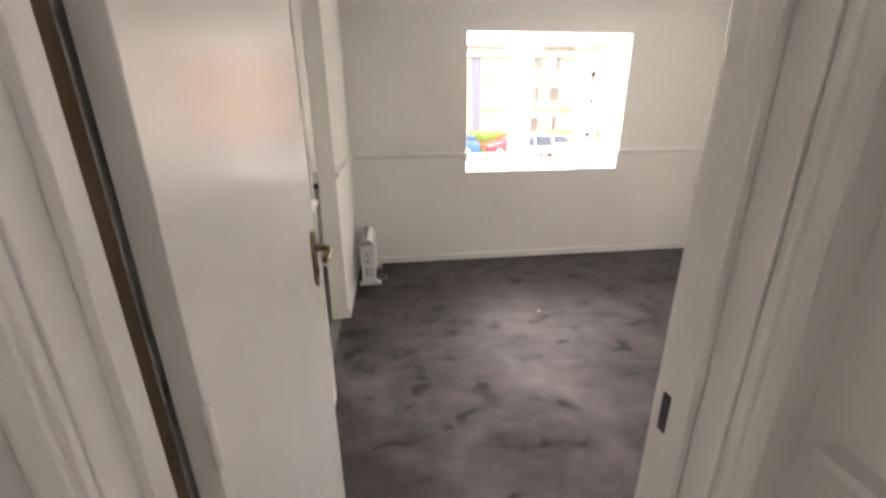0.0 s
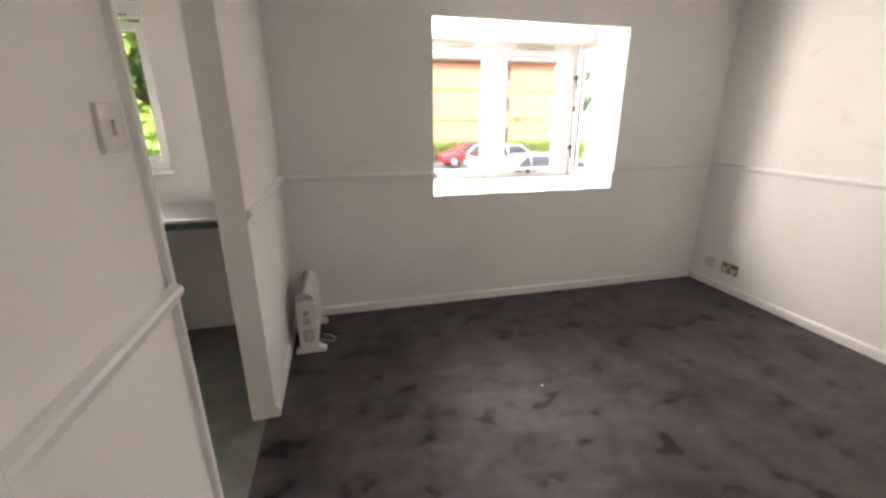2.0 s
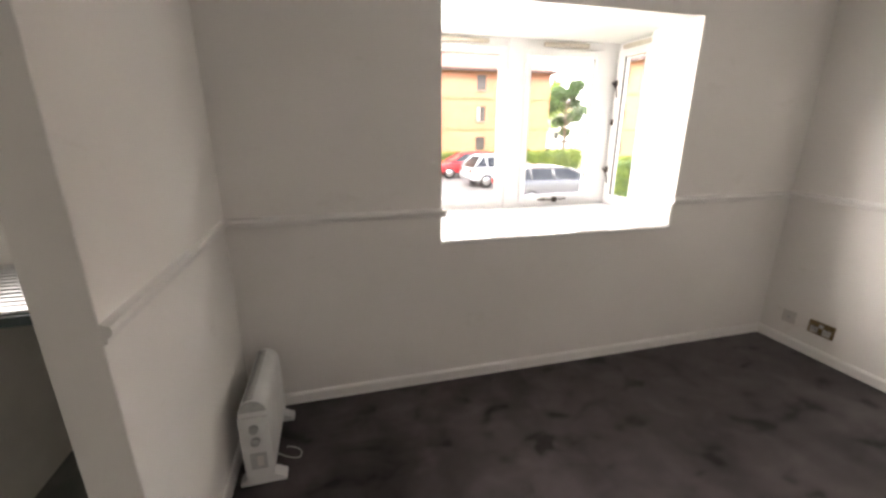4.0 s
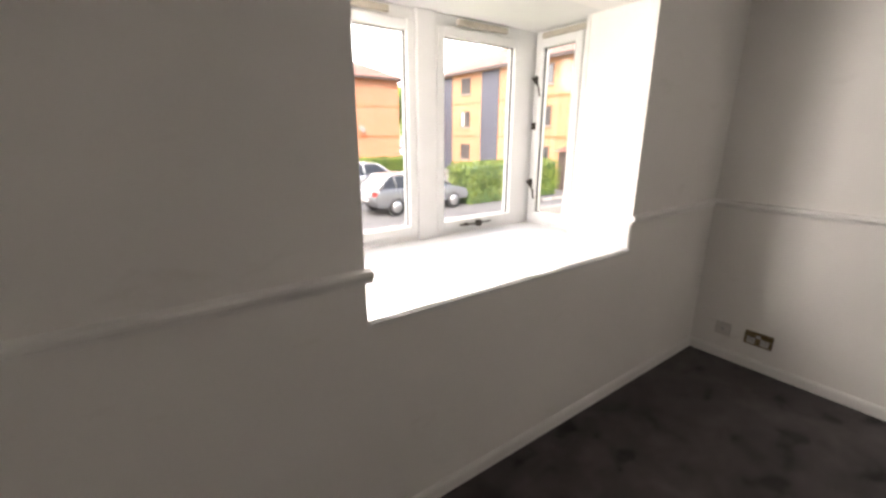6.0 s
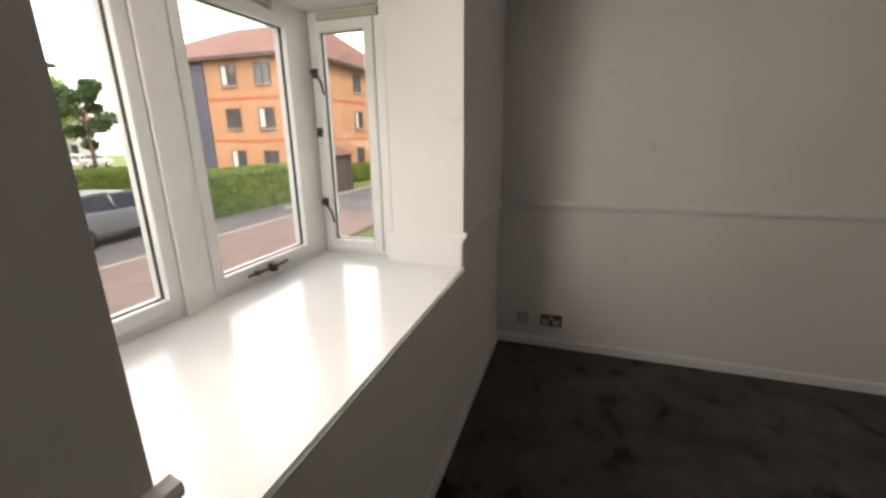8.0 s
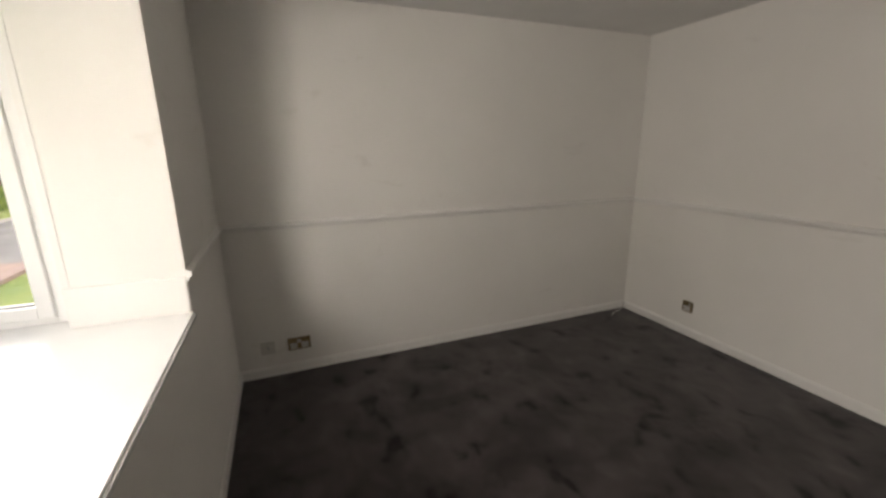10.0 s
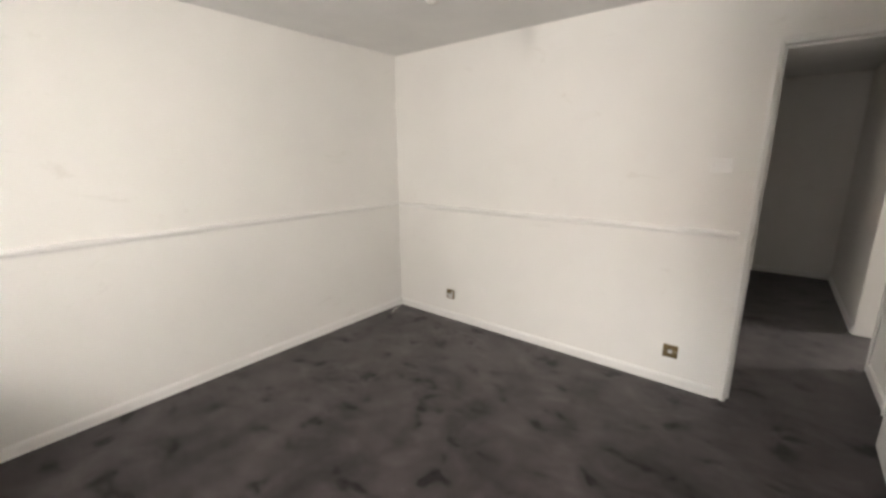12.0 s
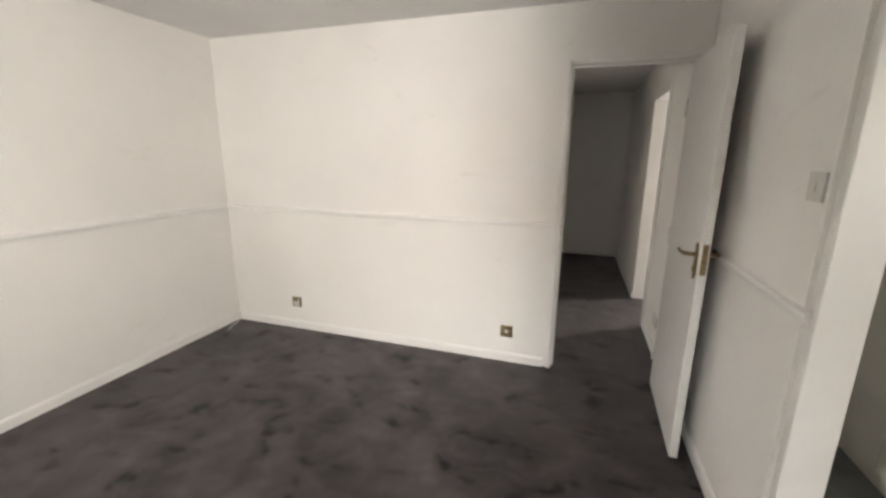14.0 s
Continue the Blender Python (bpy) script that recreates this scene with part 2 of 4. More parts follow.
def finish(name, bm, mat, parent=None, bevel=0.0, segments=2, smooth=False):
    if bevel:
        bmesh.ops.bevel(bm, geom=list(bm.edges), offset=bevel, segments=segments, affect='EDGES', profile=0.5, clamp_overlap=True)
    bmesh.ops.recalc_face_normals(bm, faces=bm.faces)
    me = bpy.data.meshes.new(name)
    bm.to_mesh(me)
    bm.free()
    me.materials.append(mat)
    if smooth:
        for p in me.polygons:
            p.use_smooth = True
    ob = new(name, me)
    if parent:
        ob.parent = parent
    return ob


def boxes(name, mat, rows, parent=None, bevel=0.0):
    """One mesh of blocks (x0, x1, y0, y1, z0, z1)."""
    bm = bmesh.new()
    for r in rows:
        box(bm, *r)
    return finish(name, bm, mat, parent, bevel)


def empty(name, m, label="", category="", group="", kind=""):
    e = new(name)
    e.empty_display_size = 0.1
    e.matrix_world = m
    return tagged(e, label, category, group, kind)


def tube(name, mat, points, radius, parent=None, res=8, taper=None):
    """A round rod through the points."""
    bm = bmesh.new()
    rings = []
    pts = [Vector(p) for p in points]
    for i, p in enumerate(pts):
        d = (pts[min(i + 1, len(pts) - 1)] - pts[max(i - 1, 0)]).normalized()
        q = d.to_track_quat('Z', 'Y')
        r = radius * (taper[i] if taper else 1)
        rings.append([bm.verts.new(p + q @ Vector((r * math.cos(a), r * math.sin(a), 0))) for a in [2 * math.pi * k / res for k in range(res)]])
    for a, c in zip(rings, rings[1:]):
        for k in range(res):
            bm.faces.new((a[k], a[(k + 1) % res], c[(k + 1) % res], c[k]))
    bm.faces.new(rings[0][::-1]); bm.faces.new(rings[-1])
    return finish(name, bm, mat, parent, smooth=True)


def prism(bm, outline, axis, a, c):
    """The outline (pairs) drawn out along an axis from a to c."""
    def place(p, q, s):
        return {"x": (s, p, q), "y": (p, s, q), "z": (p, q, s)}[axis]
    lo = [bm.verts.new(place(p, q, a)) for p, q in outline]
    hi = [bm.verts.new(place(p, q, c)) for p, q in outline]
    n = len(outline)
    bm.faces.new(lo[::-1]); bm.faces.new(hi)
    for i in range(n):
        bm.faces.new((lo[i], lo[(i + 1) % n], hi[(i + 1) % n], hi[i]))


def structure(ob, label, category="wall"):
    return tagged(ob, label, category, kind="structure")


# ---- floors, walls, ceilings ----
TH = 0.115
structure(boxes("floor", CARPET, [(XL, XR, YB - 0.06, YW, -0.12, 0), (-0.21, XL, KY0, KY1, -0.12, 0)]), "charcoal grey carpet with darker trodden patches", "carpet")
structure(boxes("floor_hall", HALLC, [(-2.2, 2.2, -3.05, YB - 0.06, -0.12, -0.001)]), "plain dark grey hall carpet", "carpet")
structure(boxes("floor_kitchen", LINO, [(-2.2, -0.275, KY0 - 1.4, YW, -0.12, -0.004), (-0.275, -0.21, KY0, KY1, -0.12, -0.004)]), "worn grey-green vinyl kitchen floor", "floor")
structure(boxes("ceiling", CEIL, [(-2.4, XR + 0.3, -3.2, YW + 0.3, ZC, ZC + 0.25)]), "matt white painted ceiling", "ceiling")
structure(boxes("slab", KERB, [(-2.5, XR + 0.3, -3.3, YW + 0.3, GZ - 0.1, -0.12)]), "concrete base under the flat", "base")

YO = YW + 0.29
structure(boxes("wall_north", WALL, [(-0.275, RL, YW, YO, -0.12, ZC), (RR, XR + 0.3, YW, YO, -0.12, ZC), (RL, RR, YW, YO, HEAD, ZC), (RL, RR, YW, YO, -0.12, SILL - 0.03)]),
          "white painted wall round a square bay window")
structure(boxes("wall_east", WALL, [(XR, XR + 0.3, -3.2, YW, -0.12, ZC)]), "plain white painted wall")
structure(boxes("wall_south", WALL, [(DR + 0.028, XR, YB - TH, YB, 0, ZC), (XL, DL - 0.028, YB - TH, YB, 0, ZC), (DL - 0.028, DR + 0.028, YB - TH, YB, DTOP + 0.03, ZC)]),
          "white painted wall with a doorway")
structure(boxes("wall_west", WALL, [(XL - TH, XL, YB - TH, KY0 - 0.075, -0.004, ZC), (XL - TH, XL - 0.016, KY0 - 0.075, KY0 - 0.022, -0.004, ZC)]), "white painted wall beside the open door")
structure(boxes("wall_partition", WALL, [(XL - TH, XL, KY1, YW, -0.004, ZC)], bevel=0.004), "white partition between living room and kitchen")
# hall
structure(boxes("wall_hall_east", WALL, [(0.70, 0.80, -3.05, YB - TH, 0, ZC)]), "white hall wall")
structure(boxes("wall_hall_west", WALL, [(XL - TH, XL, -0.33, YB - TH, 0, ZC), (XL - TH, XL, -3.05, -1.12, 0, ZC), (XL - TH, XL, -1.12, -0.33, 2.03, ZC)]), "white hall wall with a doorway")
structure(boxes("wall_hall_south", WALL, [(-2.4, XR + 0.3, -3.2, -3.05, -0.12, ZC)]), "white wall at the end of the hall")
# the opening in this unseen wall is made for the added hall lamp
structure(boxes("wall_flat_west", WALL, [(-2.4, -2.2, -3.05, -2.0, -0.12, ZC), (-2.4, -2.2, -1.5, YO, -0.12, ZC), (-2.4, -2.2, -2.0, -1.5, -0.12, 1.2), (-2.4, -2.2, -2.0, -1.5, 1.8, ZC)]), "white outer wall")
structure(boxes("wall_kitchen_south", WALL, [(-2.2, XL - TH, 0.55, 0.67, -0.004, ZC)]), "white kitchen wall")
# kitchen window wall
KWL, KWR, KWB, KWT = -1.80, -0.79, 1.09, 2.06
structure(boxes("wall_kitchen_north", WALL, [(-2.2, KWL, YW, YO, -0.12, ZC), (KWR, -0.275, YW, YO, -0.12, ZC), (KWL, KWR, YW, YO, -0.12, KWB), (KWL, KWR, YW, YO, KWT, ZC)]), "white kitchen wall round a window")

# ---- skirting and dado rails ----
SK = [(0, 0), (0.014, 0), (0.014, 0.052), (0.008, 0.064), (0, 0.066)]
DR_P = [(0, -0.030), (0.007, -0.029), (0.010, -0.016), (0.019, -0.010), (0.022, 0.002), (0.019, 0.012), (0.008, 0.016), (0, 0.020)]


def moulding(name, outline, wall, at, a, c, z, label, category):
    """A moulding along wall 'x+' (faces +x), 'x-', 'y+' or 'y-'."""
    bm = bmesh.new()
    s = 1 if wall[1] == "+" else -1
    pts = [(at + s * p, z + q) for p, q in outline]
    prism(bm, pts, "y" if wall[0] == "x" else "x", a, c)
    return structure(finish(name, bm, GLOSS), label, category)


for wall, at, a, c in (("y-", YW, XL, XR), ("x-", XR, YB, YW), ("y+", YB, DR + 0.062, XR), ("x+", XL, YB, KY0 - 0.075), ("x+", XL, KY1, YW - 0.014)):
    moulding("baseboard", SK, wall, at, a, c, 0, "low white painted skirting board", "skirting")
for wall, at, a, c in (("y-", YW, XL, RL + 0.022), ("y-", YW, RR - 0.012, XR), ("x-", XR, YB, YW), ("y+", YB, DR + 0.062, XR), ("x+", XL, YB, KY0 - 0.023), ("x+", XL, KY1, YW - 0.02)):
    moulding("trim", DR_P, wall, at, a, c, DADO, "white painted wooden dado rail", "dado rail")
moulding("trim", DR_P, "x-", 0.70, -3.05, YB - TH - 0.03, DADO, "white painted wooden dado rail in the hall", "dado rail")
moulding("baseboard", SK, "x-", 0.70, -3.05, YB - TH - 0.03, 0, "white skirting board in the hall", "skirting")
moulding("baseboard", SK, "x+", XL, -0.30, YB - TH - 0.03, 0, "white skirting board in the hall", "skirting")
moulding("baseboard", SK, "x+", XL, -3.05, -1.12, 0, "white skirting board in the hall", "skirting")
moulding("baseboard", SK, "y+", -3.05, XL, 0.70, 0, "white skirting board in the hall", "skirting")
# beads on the free corners of the kitchen opening
structure(boxes("trim", GLOSS, [(XL - TH, XL + 0.002, KY0 - 0.022, KY0, 0, ZC)], bevel=0.004), "white painted board on the wall's end", "board")

# ---- room door: lining, stop, architrave ----
LIN = 0.028
lining = structure(empty("door_frame", pose(0, 0, 0), kind="structure"), "white gloss door lining with thin architraves", "door frame")
boxes("jamb", GLOSS, [(DL - LIN, DL, YB - TH - 0.003, YB + 0.003, 0, DTOP + LIN), (DR, DR + LIN, YB - TH - 0.003, YB + 0.003, 0, DTOP + LIN), (DL, DR, YB - TH - 0.003, YB + 0.003, DTOP, DTOP + LIN)], lining, 0.002)
boxes("stop", GLOSS, [(DL, DL + 0.014, YB - 0.075, YB - 0.042, 0, DTOP), (DR - 0.014, DR, YB - 0.075, YB - 0.042, 0, DTOP), (DL + 0.014, DR - 0.014, YB - 0.075, YB - 0.042, DTOP - 0.014, DTOP)], lining, 0.002)


def architrave(y0, y1, parent, x0, x1, ztop, w=0.034):
    for lo, hi, d in ((0.004, w, 0), (0.012, w - 0.010, 0.006)):
        s = d if y1 > y0 else -d
        a, c = sorted((y0, y1 + s))
        boxes("architrave", GLOSS, [(x0 - hi, x0 - lo, a, c, 0, ztop + hi), (x1 + lo, x1 + hi, a, c, 0, ztop + hi), (x0 - lo, x1 + lo, a, c, ztop + lo, ztop + hi)], parent, 0.003)


architrave(YB + 0.003, YB + 0.013, lining, DL, DR, DTOP)
architrave(YB - TH - 0.003, YB - TH - 0.015, lining, DL, DR, DTOP, 0.052)
# dark wood-brown strip: the hinge gap's shade put into colour
boxes("wood_gap_shade", WOODGAP, [(DL, DL + 0.002, YB - 0.034, YB - 0.002, 0.78, DTOP - 0.02)], lining)
boxes("strike_plate", DARKP, [(DR - 0.002, DR + 0.004, YB - 0.036, YB - 0.012, 0.965, 1.03)], lining, 0.0008)

# ---- the open door leaf ----
HX, HY, LW, LH, LT = -0.062, YB + 0.008, 0.73, 1.975, 0.038
ang = math.degrees(math.atan2(0.022, 0.73))
door = tagged(empty("door_1", pose(HX, HY, 0.012, 0, 0, -ang)), "white gloss flush door standing open on brass handles", "door", kind="structure")
boxes("leaf", DOORP, [(-LT, 0, 0, LW, 0, LH)], door, 0.002)
for z in (0.22, 1.0, 1.74):
    tube("hinge", GLOSS, [(0.004, -0.004, z - 0.05), (0.004, -0.004, z + 0.05)], 0.006, door)


def lever(side):
    """Back plate and lever on one face of the leaf: side 1 or -1."""
    x = 0.0005 if side > 0 else -LT - 0.0005
    bm = bmesh.new()
    y, z = LW - 0.052, 1.0
    out = []
    for k in range(24):
        a = 2 * math.pi * k / 24
        ca, sa = math.cos(a), math.sin(a)
        out.append((y + 0.021 * math.copysign(abs(ca) ** 0.7, ca), z + 0.004 + 0.085 * math.copysign(abs(sa) ** 0.55, sa)))
    prism(bm, out, "x", x, x + side * 0.007)
    plate = finish("plate", bm, BRASS, door, 0.0015)
    h = tagged(tube("handle", BRASS, [(x, y, z + 0.035), (x + side * 0.035, y, z + 0.035), (x + side * 0.048, y - 0.006, z + 0.035), (x + side * 0.054, y - 0.03, z + 0.034), (x + side * 0.055, y - 0.075, z + 0.030), (x + side * 0.054, y - 0.105, z + 0.036)],
               0.0085, door, 10, (1.1, 1.0, 1.0, 0.95, 0.85, 0.9)), "aged brass lever handle")
    boxes("key_hole", BRASS, [(min(x + side * 0.007, x + side * 0.012), max(x + side * 0.007, x + side * 0.012), y - 0.006, y + 0.006, z - 0.045, z - 0.018)], door, 0.001)


lever(1)
lever(-1)
boxes("latch_plate", BRASS, [(-0.030, -0.008, LW, LW + 0.0015, 0.95, 1.09)], door)
# bare lining of the other hall doorway
hd = structure(empty("door_frame", pose(0, 0, 0), kind="structure"), "white lining of the other hall doorway", "door frame")
boxes("jamb", GLOSS, [(XL - TH - 0.003, XL + 0.003, -0.358, -0.33, 0, 2.03), (XL - TH - 0.003, XL + 0.003, -1.12, -1.092, 0, 2.03), (XL - TH - 0.003, XL + 0.003, -1.092, -0.358, 2.002, 2.03)], hd, 0.002)
boxes("architrave", GLOSS, [(XL + 0.003, XL + 0.016, -0.35, -0.30, 0, 2.05)], hd, 0.003)

# ---- bay window ----
FY, SX, SXL = 4.80, 2.465, 0.815       # planes of the front and side frames
structure(boxes("bay_head", CEIL, [(RL - 0.13, RR + 0.13, YO, FY + 0.10, HEAD, HEAD + 0.2)]), "white painted head of the bay window", "ceiling")
structure(boxes("bay_base", BRICK, [(SXL - 0.03, SX + 0.03, YO, FY + 0.07, GZ, SILL - 0.034)]), "brick base of the bay window")
structure(boxes("bay_roof", TILE, [(RL - 0.25, RR + 0.25, YO, FY + 0.25, HEAD + 0.204, HEAD + 0.26)]), "flat little roof of the bay", "roof")
# cheeks between wall and side lights
for x0, x1 in ((RR, RR + 0.13), (RL - 0.13, RL)):
    structure(boxes("bay_cheek", WALL, [(x0, x1, YO, 4.385, SILL - 0.03, HEAD)]), "white painted cheek of the bay window")
structure(boxes("trim", GLOSS, [(RR - 0.012, RR, YW + 0.002, 4.385, SILL, DADO - 0.008)], bevel=0.003), "white painted board low in the window recess", "panel")
structure(boxes("trim", GLOSS, [(RR - 0.004, RR + 0.001, 4.36, 4.384, DADO - 0.008, HEAD)], bevel=0.002), "thin white bead beside the window frame", "bead")
bm = bmesh.new()
box(bm, RL - 0.001, RR + 0.001, YW - 0.012, FY + 0.03, SILL - 0.03, SILL)
bmesh.ops.bevel(bm, geom=[e for e in bm.edges if all(v.co.y < YW for v in e.verts)], offset=0.008, segments=3, affect='EDGES')
box(bm, RR + 0.0012, SX + 0.02, 4.386, FY + 0.03, SILL - 0.03, SILL)
box(bm, SXL - 0.02, RL - 0.0012, 4.386, FY + 0.03, SILL - 0.03, SILL)
structure(finish("window_sill", bm, SILLP), "wide glossy white window sill", "window sill")


def light(win, u0, u1, z0, z1, m):
    """An opening light in a frame: sash, rubber, pane; u runs along the frame, v to the outside."""
    s = 0.048
    parts = [
        boxes("sash", PVC, [(u0 - s, u0, -0.018, 0.05, z0 - s, z1 + s), (u1, u1 + s, -0.018, 0.05, z0 - s, z1 + s), (u0, u1, -0.018, 0.05, z0 - s, z0), (u0, u1, -0.018, 0.05, z1, z1 + s)], win, 0.004),
        boxes("gasket", GASKET, [(u0, u0 + 0.0025, 0.006, 0.02, z0, z1), (u1 - 0.0025, u1, 0.006, 0.02, z0, z1), (u0, u1, 0.006, 0.02, z0, z0 + 0.0025), (u0, u1, 0.006, 0.02, z1 - 0.0025, z1)], win),
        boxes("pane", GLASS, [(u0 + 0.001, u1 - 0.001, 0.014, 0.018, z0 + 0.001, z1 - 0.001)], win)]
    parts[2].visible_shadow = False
    for p in parts:
        p.matrix_local = m


def bay_frame(name, m, u0, u1, lights, z0, z1, vents, label):
    win = structure(empty(name, m, kind="structure"), label, "window")
    s = 0.048
    rows, u = [], u0
    for a, c in lights:
        rows.append((u, a - s, 0, 0.06, SILL, HEAD))
        u = c + s
    rows.append((u, u1, 0, 0.06, SILL, HEAD))
    for a, c in lights:
        rows += [(a - s, c + s, 0, 0.06, SILL, z0 - s), (a - s, c + s, 0, 0.06, z1 + s, HEAD)]
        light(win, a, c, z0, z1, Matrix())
    boxes("frame", PVC, rows, win, 0.004)
    for a, c in vents:
        boxes("vent", VENT, [(a, c, -0.022, -0.0005, 2.005, 2.036)], win, 0.006)
    return win


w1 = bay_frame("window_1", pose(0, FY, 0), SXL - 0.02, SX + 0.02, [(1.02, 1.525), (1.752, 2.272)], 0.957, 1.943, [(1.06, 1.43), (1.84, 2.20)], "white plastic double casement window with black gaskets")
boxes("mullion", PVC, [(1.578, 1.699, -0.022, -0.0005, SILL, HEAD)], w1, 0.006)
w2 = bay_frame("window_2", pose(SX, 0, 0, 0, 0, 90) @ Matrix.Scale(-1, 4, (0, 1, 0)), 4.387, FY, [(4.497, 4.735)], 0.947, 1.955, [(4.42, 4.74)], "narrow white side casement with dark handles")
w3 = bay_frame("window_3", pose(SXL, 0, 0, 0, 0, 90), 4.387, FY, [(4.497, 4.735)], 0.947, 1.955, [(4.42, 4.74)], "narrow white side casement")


def window_handle(win, u, z, tail=True):
    boxes("handle_base", IRON, [(u - 0.014, u + 0.014, -0.032, -0.018, z - 0.022, z + 0.022)], win, 0.004)
    if tail:
        tube("handle", IRON, [(u, -0.03, z), (u, -0.052, z + 0.004), (u - 0.025, -0.058, z - 0.008), (u - 0.05, -0.055, z - 0.045), (u - 0.055, -0.052, z - 0.085), (u - 0.062, -0.052, z - 0.10)], 0.007, win, 8, (1.2, 1.2, 1, 0.9, 0.8, 0.9))


boxes("vent_cap", DARKP, [(4.405, 4.421, -0.024, -0.0005, 2.004, 2.037)], w2, 0.003)
window_handle(w2, 4.765, 1.775)
window_handle(w2, 4.765, 1.50, False)
window_handle(w2, 4.765, 1.145)
tube("stay", IRON, [(1.86, -0.03, 0.925), (2.0, -0.034, 0.922), (2.10, -0.03, 0.926)], 0.006, w1)
boxes("stay_pin", IRON, [(1.985, 2.015, -0.05, -0.019, 0.905, 0.945)], w1, 0.005)
boxes("stay_pin", IRON, [(1.90, 1.915, -0.04, -0.019, 0.915, 0.935)], w1, 0.003)

# ---- unseen window, added to go with the hall's fill lamp ----
bw = structure(empty("added_window", pose(-2.3, 0, 0), kind="structure"), "small white window added out of view for the hall light", "window")
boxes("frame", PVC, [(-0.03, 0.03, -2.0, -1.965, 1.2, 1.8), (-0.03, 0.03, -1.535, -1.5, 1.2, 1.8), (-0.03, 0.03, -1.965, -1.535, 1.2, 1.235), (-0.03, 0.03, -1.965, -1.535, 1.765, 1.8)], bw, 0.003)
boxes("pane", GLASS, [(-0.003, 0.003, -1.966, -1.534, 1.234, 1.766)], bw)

# ---- kitchen window ----
kw = structure(empty("window_4", pose(0, YW + 0.10, 0), kind="structure"), "white plastic kitchen window with a vent", "window")
boxes("frame", PVC, [(KWL, KWL + 0.05, 0, 0.06, KWB, KWT), (KWR - 0.05, KWR, 0, 0.06, KWB, KWT), (KWL + 0.05, KWR - 0.05, 0, 0.06, KWB, KWB + 0.05), (KWL + 0.05, KWR - 0.05, 0, 0.06, KWT - 0.05, KWT), (-1.37, -1.29, 0, 0.06, KWB + 0.05, KWT - 0.05)], kw, 0.004)
light(kw, -1.25, -0.866, KWB + 0.10, 1.90, Matrix())
light(kw, -1.705, -1.41, KWB + 0.10, 1.90, Matrix())
boxes("vent", PVC, [(-1.30, -0.84, -0.02, -0.0005, 1.965, 2.01)], kw, 0.004)
# dark blocks stand in for the shade inside the vent's slots
boxes("vent_slot", DARKP, [(-1.27 + 0.016 * i, -1.262 + 0.016 * i, -0.021, -0.019, 1.975, 1.99) for i in range(24)], kw)
structure(boxes("window_sill", SILLP, [(KWL, KWR, YW - 0.01, YW + 0.10, KWB - 0.015, KWB + 0.004)], bevel=0.003), "white kitchen window sill", "window sill")

# ---- sockets and switches ----
def wall_plate(name, at, face, w, h, mat, label, category, inserts=(), insert_mat=None, group=""):
    """A plate on a wall; face is the heading of its front about z, in degrees (0: faces -y)."""
    e = tagged(empty(name, pose(*at, 0, 0, face)), label, category, group)
    boxes("plate", mat, [(-w / 2, w / 2, -0.009, 0, -h / 2, h / 2)], e, 0.0025)
    for x in (-w / 2 + 0.012, w / 2 - 0.012):
        tube("screw", STEEL, [(x, -0.0088, 0), (x, -0.0102, 0)], 0.003, e, 8)
    for i, (x0, x1, z0, z1, d) in enumerate(inserts):
        boxes("insert", insert_mat, [(x0, x1, -0.009 - d, -0.0085, z0, z1)], e, 0.0012)
    return e


def socket_pins(e, cx):
    # raised dark blocks, their colour gives the shade of the holes
    boxes("pin_hole", DARKP, [(cx - 0.002, cx + 0.002, -0.0135, -0.012, 0.004, 0.012), (cx - 0.012, cx - 0.005, -0.0135, -0.012, -0.012, -0.008), (cx + 0.005, cx + 0.012, -0.0135, -0.012, -0.012, -0.008)], e)


s1 = wall_plate("double_socket", (XR, 3.614, 0.205), -90, 0.148, 0.088, BRASS, "double socket with a brass plate and white sockets", "socket",
                [(-0.058, -0.014, -0.034, 0.008, 0.003), (0.014, 0.058, -0.034, 0.008, 0.003), (-0.012, 0.012, 0.008, 0.03, 0.004)], SWITCH)
socket_pins(s1, -0.036); socket_pins(s1, 0.036)
wall_plate("blank_plate", (XR, 3.812, 0.205), -90, 0.088, 0.088, SWITCH, "white aerial plate on the wall", "wall plate", [(-0.008, 0.008, -0.008, 0.008, 0.003)], GREYP)
s2 = wall_plate("socket", (2.71, YB, 0.238), 180, 0.086, 0.086, BRASS, "single brass socket with a white face", "socket", [(-0.026, 0.026, -0.034, 0.006, 0.003), (0.012, 0.028, 0.012, 0.032, 0.003)], SWITCH)
socket_pins(s2, 0.0)
wall_plate("telephone_socket", (0.905, YB, 0.234), 180, 0.086, 0.086, BRASS, "brass telephone plate with a small white outlet", "socket", [(-0.012, 0.012, -0.014, 0.012, 0.003)], SWITCH)
wall_plate("light_switch", (0.77, YB, 1.417), 180, 0.104, 0.082, GLOSS, "white double plate painted to match the wall", "switch", [(-0.03, -0.018, -0.01, 0.012, 0.004), (0.018, 0.03, -0.01, 0.012, 0.004)], GLOSS)
wall_plate("light_switch", (XL, 1.985, 1.397), 90, 0.086, 0.086, SWITCH, "white plastic light switch beside the kitchen opening", "switch", [(-0.008, 0.008, -0.014, 0.014, 0.006)], SWITCH)
hs = wall_plate("socket", (XL, 0.14, 0.24), 90, 0.146, 0.086, SWITCH, "white double socket low on the hall wall", "socket", [(-0.055, -0.02, -0.03, 0.01, 0.002), (0.02, 0.055, -0.03, 0.01, 0.002)], SWITCH)

# ---- pendant lamp holder ----
lamp = tagged(empty("pendant_lamp", pose(1.60, 2.24, ZC)), "white pendant lamp holder with a bare bulb", "lamp")


